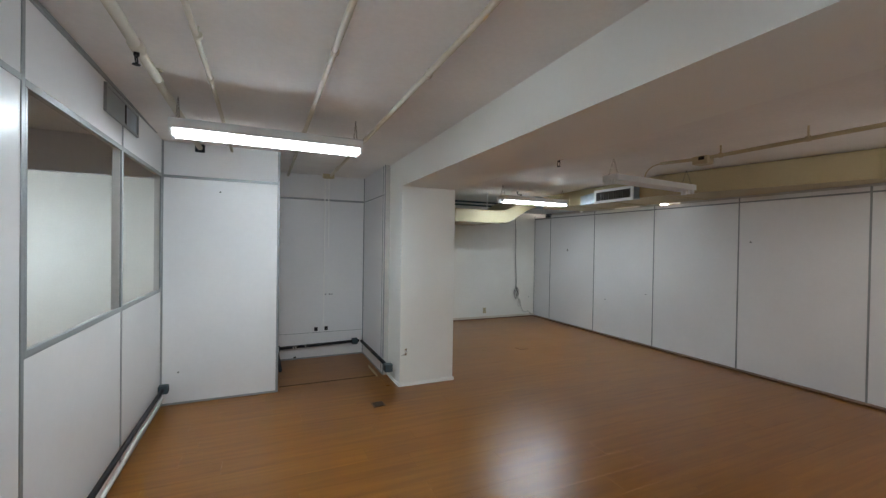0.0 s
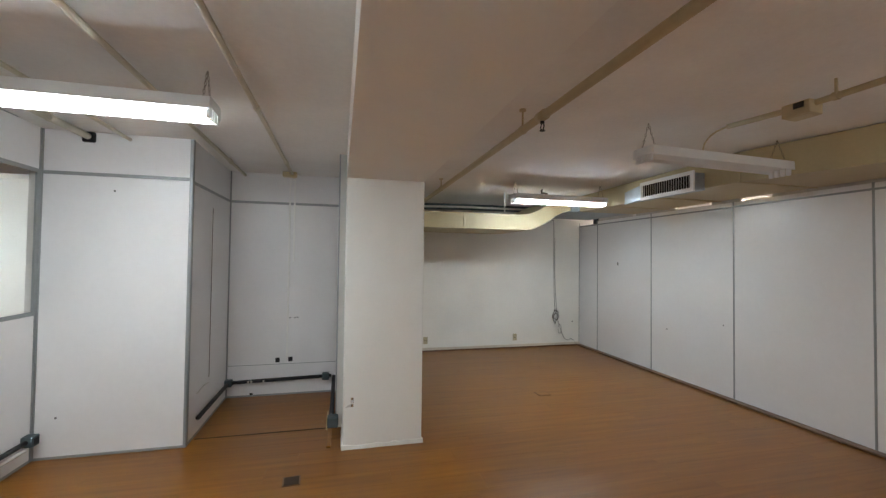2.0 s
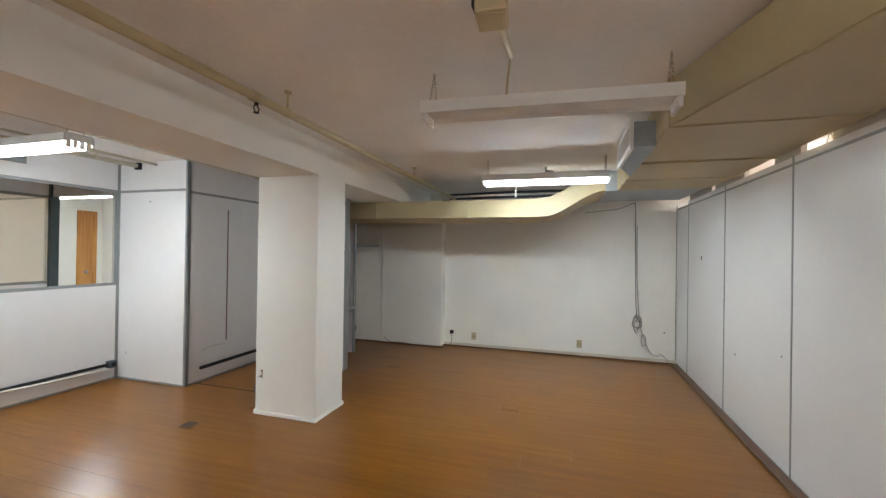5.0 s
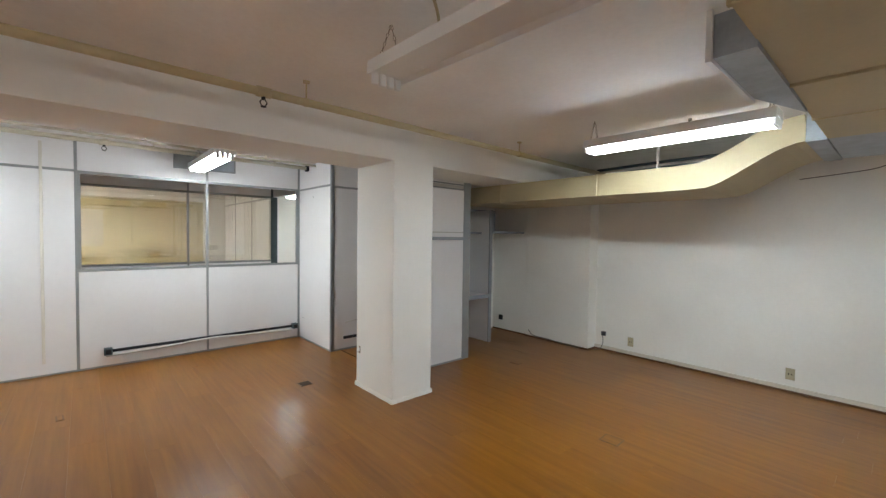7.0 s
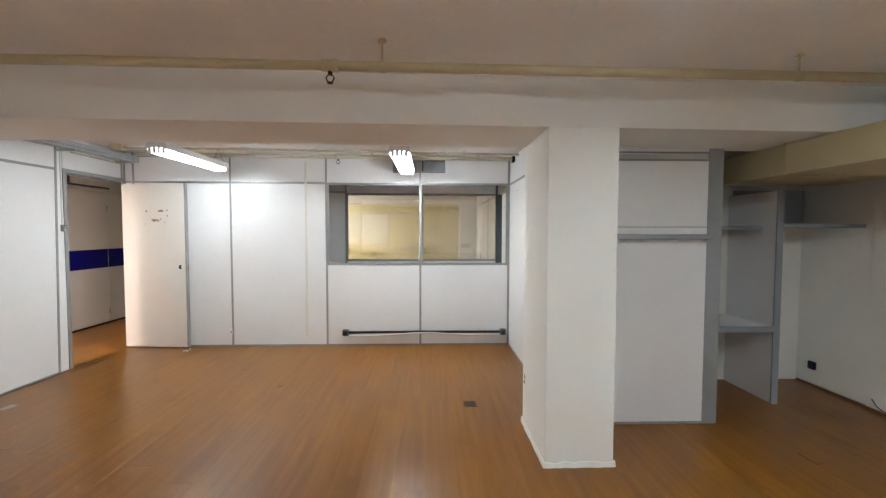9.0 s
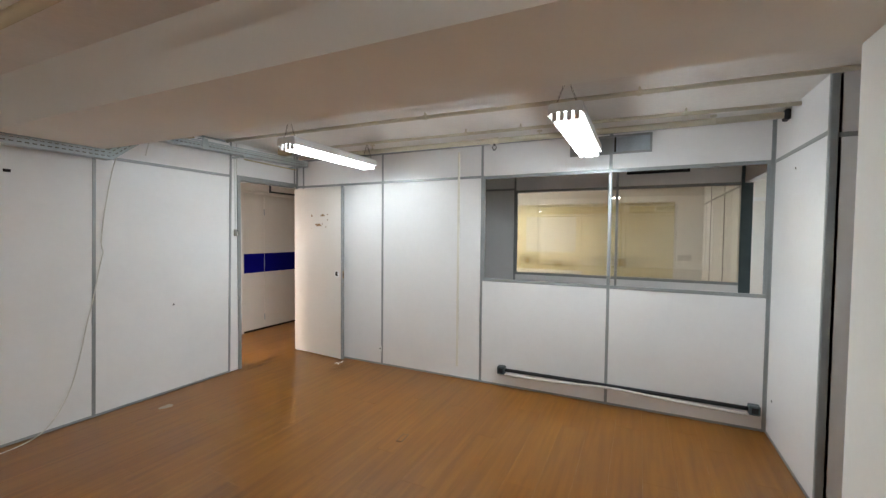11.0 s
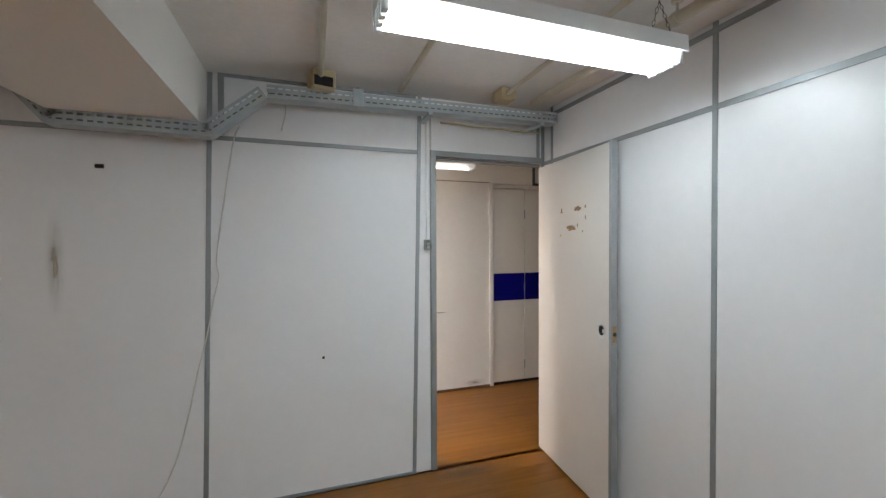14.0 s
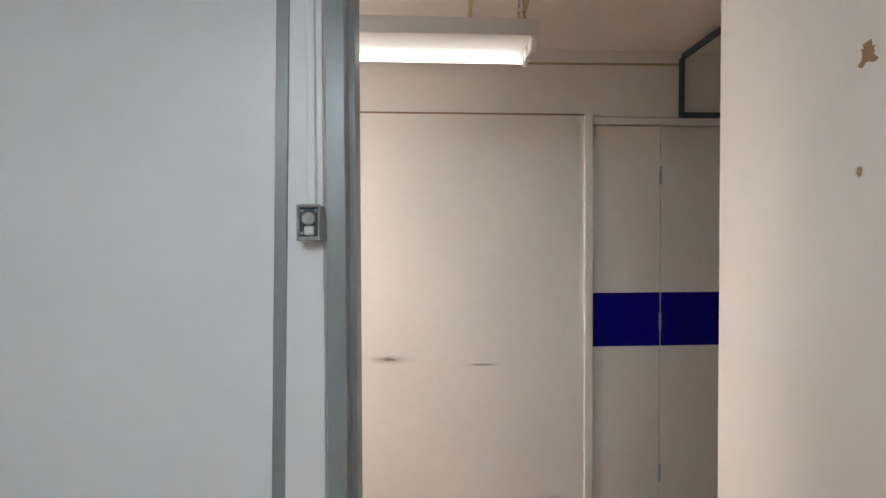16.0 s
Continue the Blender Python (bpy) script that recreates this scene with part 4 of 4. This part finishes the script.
# ------------------------------------------------------------------ shelf niche
def shelves():
    M_G = mat("grey_shelf_laminate", (0.27, 0.30, 0.33), 0.5, var=0.06)
    # blue-grey puts the niche's shadow into the back board's colour
    M_NB = mat("shade_toned_board", (0.28, 0.32, 0.36), 0.5, var=0.12)
    u = thing("shelf_unit", "white upright panel with grey edges and shelves in the niche", "shelf")
    boxes("divider", [(0.92, 1.50, 6.80, 6.835, 0, 1.86)], M_PANEL, u, "white laminate upright panel")
    boxes("edge_strip", [(1.50, 1.515, 6.79, 6.845, 0, 1.87)], M_G, u, "grey edge strip")
    boxes("shelf_board", [(0.92, 1.50, ALY + 0.05, 6.80, 0.645, 0.675)], M_PANEL, u, bevel=0.002)
    boxes("shelf_edge", [(1.50, 1.513, ALY + 0.05, 6.79, 0.635, 0.685)], M_G, u, "grey edge strip")
    boxes("shelf_board", [(0.92, 1.35, ALY + 0.05, 6.80, 1.53, 1.56)], M_G, u, bevel=0.002)
    boxes("shelf_board", [(1.06, 1.53, 6.835, 7.56, 1.545, 1.575)], M_G, u, bevel=0.002)
    boxes("back_panel", [(0.922, 0.94, 6.835, 7.555, 1.575, 1.915)], M_NB, u, "back board above the shelf, coloured as dark as its shade")
    w = thing("wall_shelf", "grey narrow shelf board fixed on the partition", "shelf")
    boxes("board", [(PX1 + 0.004, PX1 + 0.09, 5.0, 5.93, 1.452, 1.487)], M_G, w, bevel=0.002)


shelves()
structure(boxes("wall_niche_side", [(0.60, 0.92, ALY + 0.05, YN, 0, 2.6), (0.92, 1.60, 7.56, YN + 0.01, 0, 2.6)], M_WALL), "off-white niche wall", "wall")


# ------------------------------------------------------------------ hall: cupboards and details
def cupboard():
    c = thing("built_in_cupboard", "cream built-in hall cupboard with a blue band across its doors", "cupboard")
    boxes("body", [(-3.9, -0.645, -2.1, -1.475, 0, 2.165)], M_HALL, c)
    boxes("frame", [(-0.665, -0.62, -1.475, -1.435, 0, 2.185), (-3.9, -0.665, -1.475, -1.44, 2.135, 2.175)], M_HALL, c, bevel=0.003)
    edges = [-0.668, -1.052, -1.86, -2.67, -3.48]
    for a, b in zip(edges, edges[1:]):
        d = boxes("door", [(b + 0.003, a - 0.003, -1.475, -1.452, 0.03, 2.13)], M_CUPBOARD, c, bevel=0.002)
        boxes("blue_band", [(b + 0.0035, a - 0.0035, -1.452, -1.4505, 0.915, 1.212)], M_BLUE, d, "deep blue vinyl band")
        for z in (0.2, 1.05, 1.86):
            boxes("hinge", [(b - 0.004, b + 0.009, -1.452, -1.443, z - 0.05, z + 0.05)], M_GALV, d, "small steel hinge", 0.002)
    boxes("plinth", [(-3.9, -0.665, -1.475, -1.46, 0, 0.03)], M_DARK, c)


cupboard()
hall = bpy.data.objects["wall_hall_south"]
boxes("joint", [(-0.62, 3.1, -1.4505, -1.447, 2.184, 2.193)], mat("brown_joint", (0.30, 0.22, 0.16), 0.8, var=0.15), hall)
structure(boxes("baseboard_hall", [(-0.62, 3.1, -1.45, -1.438, 0, 0.022)], M_BASE), "dark wood quarter-round at the foot of the hall wall", "baseboard")
structure(boxes("trim_hall", [(-1.168, -1.150, -1.45, -1.425, 2.205, 2.50), (-1.9, -1.150, -1.45, -1.43, 2.178, 2.203), (-1.172, -1.148, -1.425, -0.25, 2.49, 2.515)], M_TEAL), "dark metal profile above the cupboard", "trim")
cable([(-1.14, -1.44, 2.465), (-0.4, -1.43, 2.455), (0.4, -1.43, 2.46), (1.5, -1.43, 2.46)], 0.006, "brown cable along the hall ceiling edge", M_PIPE)
for x in (0.02, -0.22):
    pipe("conduit", [(x + 0.1, -0.24, ceil(-0.3) - 0.02), (x, -1.44, ceil(-1.44) - 0.02)], 0.010, "thin painted conduit across the hall ceiling", M_PIPE)
# far passage: doors seen through the glass
def plain_door(x, y0, y1, frame_mat, leaf_mat, label, ajar=0.0):
    d = thing("door", label, "door")
    boxes("door_frame", [(x, x + 0.03, y0 - 0.07, y0, 0, 2.1), (x, x + 0.03, y1, y1 + 0.07, 0, 2.1), (x, x + 0.03, y0 - 0.07, y1 + 0.07, 2.1, 2.16)], frame_mat, d, bevel=0.003)
    boxes("leaf", [(x, x + 0.015, y0, y1, 0.01, 2.1)], leaf_mat, d)
    bm = bmesh.new()
    bmesh.ops.create_uvsphere(bm, u_segments=10, v_segments=8, radius=0.03, matrix=pose(x + 0.055, y0 + 0.07, 1.0))
    part("knob", bm, M_GALV, d, "round steel knob")
    tagged(d, kind="structure")


plain_door(-4.3, 5.15, 5.85, M_WHITE, M_HALL, "white door with a steel knob at the end of the passage")
plain_door(-4.3, 6.83, 7.02, M_ORANGE, M_ORANGE, "varnished orange wooden door in its frame")

# ------------------------------------------------------------------ baseboards and column foot
structure(boxes("baseboard_north", [(2.62, XE - 0.01, 7.722, YN, 0, 0.055)], mat("cream_baseboard", (0.66, 0.61, 0.52), 0.5, var=0.08)), "cream painted baseboard along the end wall", "baseboard")
structure(boxes("baseboard_shoe", [(2.62, XE - 0.03, 7.705, 7.722, 0, 0.018), (1.60, 2.62, 7.518, 7.54, 0, 0.020), (0.94, 1.60, 7.54, 7.56, 0, 0.018), (2.62, 2.64, 7.53, 7.705, 0, 0.018)], M_BASE), "dark wood quarter-round at the wall foot", "baseboard")
structure(boxes("baseboard_east", [(XE - 0.085, XE - 0.005, YS, 7.70, 0, 0.022)], M_BASE, bevel=0.006), "dark wood baseboard along the partition", "baseboard")
bm = bmesh.new()
rng = random.Random(8)
for side in range(4):
    n = 14
    p0, p1 = [((1.78, 4.54), (2.41, 4.54)), ((2.41, 4.54), (2.41, 4.985)), ((2.41, 4.985), (1.78, 4.985)), ((1.78, 4.985), (1.78, 4.54))][side]
    along = Vector((p1[0] - p0[0], p1[1] - p0[1], 0))
    outward = Vector((along.y, -along.x, 0)).normalized()
    rows = []
    for k in range(n + 1):
        base = Vector((p0[0], p0[1], 0)) + along * (k / n)
        w, t = 0.010 + rng.uniform(0, 0.006), 0.026 + rng.uniform(-0.006, 0.010)
        if k in (0, n):
            base += along.normalized() * (0.011 if k else -0.011)
        rows.append([bm.verts.new(q) for q in (base - outward * 0.004, base + outward * w, base + outward * w * 0.6 + Vector((0, 0, t)), base - outward * 0.004 + Vector((0, 0, t + 0.004)))])
    for r0, r1 in zip(rows, rows[1:]):
        for k in range(4):
            bm.faces.new((r0[k], r0[(k + 1) % 4], r1[(k + 1) % 4], r1[k]))
    bm.faces.new(rows[0][::-1]), bm.faces.new(rows[-1])
structure(part("baseboard_column", bm, M_BEAM), "rough plaster skirt at the column foot", "baseboard")

# ------------------------------------------------------------------ floor boxes and scraps
def floor_box(x, y, w, h, turn, material, label):
    f = thing("floor_box", label, "floor outlet")
    bm = bmesh.new()
    box(bm, -w / 2, w / 2, -h / 2, h / 2, 0.0, 0.003, pose(x, y, 0, 0, 0, turn))
    part("rim", bm, M_BASE, f)
    bm = bmesh.new()
    box(bm, -w / 2 + 0.01, w / 2 - 0.01, -h / 2 + 0.01, h / 2 - 0.01, 0.003, 0.0045, pose(x, y, 0, 0, 0, turn))
    part("lid", bm, material, f)


floor_box(1.445, 4.155, 0.115, 0.12, 3, M_GROUT, "open dark floor outlet box in the laminate")
floor_box(3.98, 5.43, 0.14, 0.13, 3, M_FLOOR, "closed floor outlet box with wood-look lid")
floor_box(2.36, 6.34, 0.13, 0.07, 5, M_FLOOR, "closed floor outlet box near the niche")
floor_box(0.95, 2.35, 0.12, 0.05, 4, M_FLOOR, "patched floor outlet in the laminate")
s = thing("paper_scrap", "grey torn paper scrap lying on the floor", "paper")
bm = bmesh.new()
pts = [bm.verts.new((1.42 + 0.06 * math.cos(a) * k, 0.22 + 0.045 * math.sin(a) * k, 0.002 + 0.002 * k)) for a, k in ((0.2, 1), (1.1, 0.8), (2.0, 1.1), (2.9, 0.95), (3.9, 1.05), (5.0, 0.85), (5.7, 1.1))]
bm.faces.new(pts)
bmesh.ops.extrude_face_region(bm, geom=list(bm.faces))
part("sheet", bm, mat("grey_paper", (0.42, 0.39, 0.35), 0.8, var=0.15, scale=20), s)
s = thing("trim_offcut", "loose wooden trim offcut lying in the alcove", "offcut")
boxes("strip", [(1.655, 1.69, 4.60, 5.50, 0.0, 0.012)], M_FLOOR, s, bevel=0.003)
boxes("pale_end", [(1.640, 1.652, 4.95, 5.35, 0.0, 0.022)], M_PIPE, s)
s = thing("floor_gap", "dark open joint across the alcove floor", "floor joint")
boxes("gap", [(CLX + 0.02, 1.64, 4.985, 5.0, 0.0, 0.0025)], M_GROUT, s)

# ------------------------------------------------------------------ marks on the panels
def mark(wall, axis, face, out, a, z, w, h):
    lo, hi = sorted((face + out * 0.0005, face + out * 0.003))
    bm = bmesh.new()
    box(bm, *((lo, hi, a - w / 2, a + w / 2, z - h / 2, z + h / 2) if axis == "x" else (a - w / 2, a + w / 2, lo, hi, z - h / 2, z + h / 2)))
    part("drill_hole", bm, M_DARK, bpy.data.objects[wall], "small dark hole")


for a, z, w, h in ((2.28, 1.957, 0.04, 0.022), (1.157, 0.838, 0.014, 0.014)):
    mark("wall_south", "y", YS, 1, a, z, w, h)
for a, z, w, h in ((6.70, 1.466, 0.02, 0.045), (3.42, 1.62, 0.02, 0.012), (5.72, 0.62, 0.018, 0.012), (4.9, 0.8, 0.01, 0.012)):
    mark("wall_east", "x", XE, -1, a, z, w, h)
for a, z, w, h in ((0.05, 2.0, 0.012, 0.012), (-0.28, 0.30, 0.012, 0.012)):
    mark("wall_closet_front", "y", CLY, -1, a, z, w, h)
for a, z, w, h in ((1.21, 0.84, 0.012, 0.012), (1.26, 0.84, 0.012, 0.012), (1.29, 0.84, 0.012, 0.012), (0.83, 0.03, 0.03, 0.02)):
    mark("wall_alcove_back", "y", ALY, -1, a, z, w, h)
mark("wall_north", "y", YN, -1, 5.78, 0.42, 0.015, 0.015)


def stain(name, axis, face, out, a, z, w, h, colour, strength, parent, lift=0.0):
    """A soft-edged smear."""
    m = bpy.data.materials.new("smear")
    m.use_nodes = True
    n, l = m.node_tree.nodes, m.node_tree.links
    b = n["Principled BSDF"]
    b.inputs["Base Color"].default_value, b.inputs["Roughness"].default_value = (*colour, 1), 0.6
    tc, gr, no = n.new("ShaderNodeTexCoord"), n.new("ShaderNodeTexGradient"), n.new("ShaderNodeTexNoise")
    mp, mu, tr, mx = n.new("ShaderNodeMapping"), n.new("ShaderNodeMath"), n.new("ShaderNodeBsdfTransparent"), n.new("ShaderNodeMixShader")
    mp.inputs["Location"].default_value, mp.inputs["Scale"].default_value = (-1, -1, -1), (2, 2, 2)
    if axis == "z":
        mp.inputs["Location"].default_value[2], mp.inputs["Scale"].default_value[2] = 0, 0
    elif axis == "x":
        mp.inputs["Location"].default_value[0], mp.inputs["Scale"].default_value[0] = 0, 0
    else:
        mp.inputs["Location"].default_value[1], mp.inputs["Scale"].default_value[1] = 0, 0
    gr.gradient_type = "QUADRATIC_SPHERE"
    no.inputs["Scale"].default_value = 9.0
    l.new(tc.outputs["Generated"], mp.inputs["Vector"]), l.new(mp.outputs["Vector"], gr.inputs["Vector"])
    mu.operation = "MULTIPLY"
    l.new(gr.outputs["Fac"], mu.inputs[0]), l.new(no.outputs["Fac"], mu.inputs[1])
    m2 = n.new("ShaderNodeMath")
    m2.operation, m2.inputs[1].default_value = "MULTIPLY", strength * 2
    l.new(mu.outputs[0], m2.inputs[0])
    l.new(m2.outputs[0], mx.inputs[0]), l.new(tr.outputs[0], mx.inputs[1]), l.new(b.outputs[0], mx.inputs[2])
    l.new(mx.outputs[0], n["Material Output"].inputs["Surface"])
    q = face + out * (0.0008 + lift)
    corners = [(a - w / 2, z - h / 2), (a + w / 2, z - h / 2), (a + w / 2, z + h / 2), (a - w / 2, z + h / 2)]
    bm = bmesh.new()
    bm.faces.new([bm.verts.new({"x": (q, s, t), "y": (s, q, t), "z": (s, t, q)}[axis]) for s, t in corners])
    part(name, bm, m, bpy.data.objects[parent])


stain("smear", "y", YS, 1, 2.474, 1.45, 0.11, 0.66, (0.62, 0.52, 0.40), 0.55, "wall_south")
for k, (y, z, w, h) in enumerate(((1.85, 1.02, 0.9, 0.5), (2.45, 0.97, 1.5, 0.4), (3.6, 1.04, 1.9, 0.6))):
    stain("smear", "x", -4.75, 1, y, z, w, h, (0.62, 0.47, 0.16), 0.55, "wall_far_room", 0.003 * k)
boxes("bare_strip", [(-4.7495, -4.7475, 1.62, 2.92, 0.79, 0.855)], M_HALL, far_wall, "bare plaster strip below the yellowed paint")
boxes("pale_patch", [(-4.7495, -4.748, 1.82, 2.80, 1.21, 1.905)], mat("pale_patch", (0.74, 0.70, 0.58), 0.8, var=0.06), bpy.data.objects["wall_far_room"], "pale rectangle left by a removed board")


# ------------------------------------------------------------------ wear on the door leaf
def door_wear():
    rng = random.Random(4)
    def chip(y, z, w, h, name="chip"):
        bm = bmesh.new()
        n = 26
        ring = []
        for k in range(n):
            a = 2 * math.pi * k / n
            j = rng.uniform(0.5, 1.12)
            ring.append(bm.verts.new((0.0008, y + w / 2 * j * math.copysign(abs(math.cos(a)) ** 0.6, math.cos(a)), z + h / 2 * j * math.copysign(abs(math.sin(a)) ** 0.6, math.sin(a)))))
        bm.faces.new(ring)
        part(name, bm, M_FIBRE, DOOR, "patch of bare fibreboard where a sign was torn off")
    chip(0.326, 1.756, 0.03, 0.035)
    chip(0.520, 1.757, 0.075, 0.032)
    chip(0.485, 1.75, 0.022, 0.016)
    chip(0.597, 1.765, 0.022, 0.02)
    chip(0.600, 1.70, 0.014, 0.034)
    chip(0.445, 1.64, 0.12, 0.034)
    chip(0.512, 1.652, 0.014, 0.028)
    chip(0.568, 1.615, 0.016, 0.015)
    chip(0.316, 1.593, 0.009, 0.016)
    bm = bmesh.new()
    c = (0.0, 0.757, 1.046)
    outer, inner, deep = ([bm.verts.new((x, c[1] + r * math.cos(a), c[2] + r * 1.15 * math.sin(a))) for a in (2 * math.pi * k / 20 for k in range(20))] for x, r in ((0.001, 0.040), (0.0055, 0.033), (0.001, 0.027)))
    for p, q in ((outer, inner), (inner, deep)):
        for k in range(20):
            bm.faces.new((p[k], p[(k + 1) % 20], q[(k + 1) % 20], q[k]))
    part("lock_rose", bm, M_WHITE, DOOR, "chipped rim round the empty lock hole", True)
    bm = bmesh.new()
    bm.faces.new([bm.verts.new((0.0015, c[1] + 0.025 * math.cos(a), c[2] + 0.028 * math.sin(a))) for a in (2 * math.pi * k / 20 for k in range(20))])
    part("lock_hole", bm, M_DARK, DOOR, "empty dark lock hole")
    boxes("latch_cutout", [(-0.030, -0.006, 0.8445, 0.8465, 0.995, 1.085)], M_FIBRE, DOOR, "bare wood latch cut-out")
    bm = bmesh.new()
    sweep(bm, [(-0.019, 0.840, 1.04), (-0.019, 0.8472, 1.04)], 0.011, 12)
    part("latch_hole", bm, M_DARK, DOOR)
    boxes("lock_splinter", [(0.0012, 0.004, c[1] + 0.010, c[1] + 0.026, c[2] - 0.012, c[2] + 0.010)], M_WHITE, DOOR, "broken white rim", 0.002)


door_wear()
s = thing("plaster_crumbs", "white plaster crumbs on the floor by the door", "debris")
bm = bmesh.new()
for k in range(7):
    x, y = -0.30 + 0.02 * k + rng.uniform(-0.02, 0.02), 0.74 + rng.uniform(-0.02, 0.03)
    w = rng.uniform(0.006, 0.02)
    box(bm, -w, w, -w * 0.6, w * 0.6, 0, 0.006, pose(x, y, 0, 0, 0, rng.uniform(0, 90)))
part("crumbs", bm, M_WHITE, s)
stain("grime", "z", 0.0, 1, -0.12, 0.86, 0.55, 0.30, (0.07, 0.035, 0.02), 0.35, "floor")
stain("grime", "z", 0.0, 1, 0.25, 0.0, 0.8, 0.16, (0.07, 0.04, 0.02), 0.5, "floor")
stain("grime", "z", 0.0, 1, 1.75, 7.1, 0.7, 0.5, (0.07, 0.035, 0.02), 0.35, "floor")
stain("grime", "z", 0.0, 1, 2.1, 6.75, 0.5, 0.12, (0.07, 0.035, 0.02), 0.35, "floor")
stain("scuff", "y", -1.45, 1, 0.45, 0.862, 0.34, 0.07, (0.42, 0.35, 0.28), 0.6, "wall_hall_south")
stain("scuff", "y", -1.45, 1, -0.06, 0.826, 0.24, 0.02, (0.45, 0.40, 0.34), 0.9, "wall_hall_south")
stain("scuff", "y", -1.45, 1, -0.45, 0.06, 0.35, 0.10, (0.40, 0.34, 0.28), 0.5, "wall_hall_south")


# ------------------------------------------------------------------ laminate planks
lay(XW - 0.05, XE + 0.02, YS - 0.02, YN, 3)
lay(-4.2, 3.1, -1.45, YS - 0.02, 4)
lay(-4.3, XW - 0.05, 0.3, 7.2, 5)
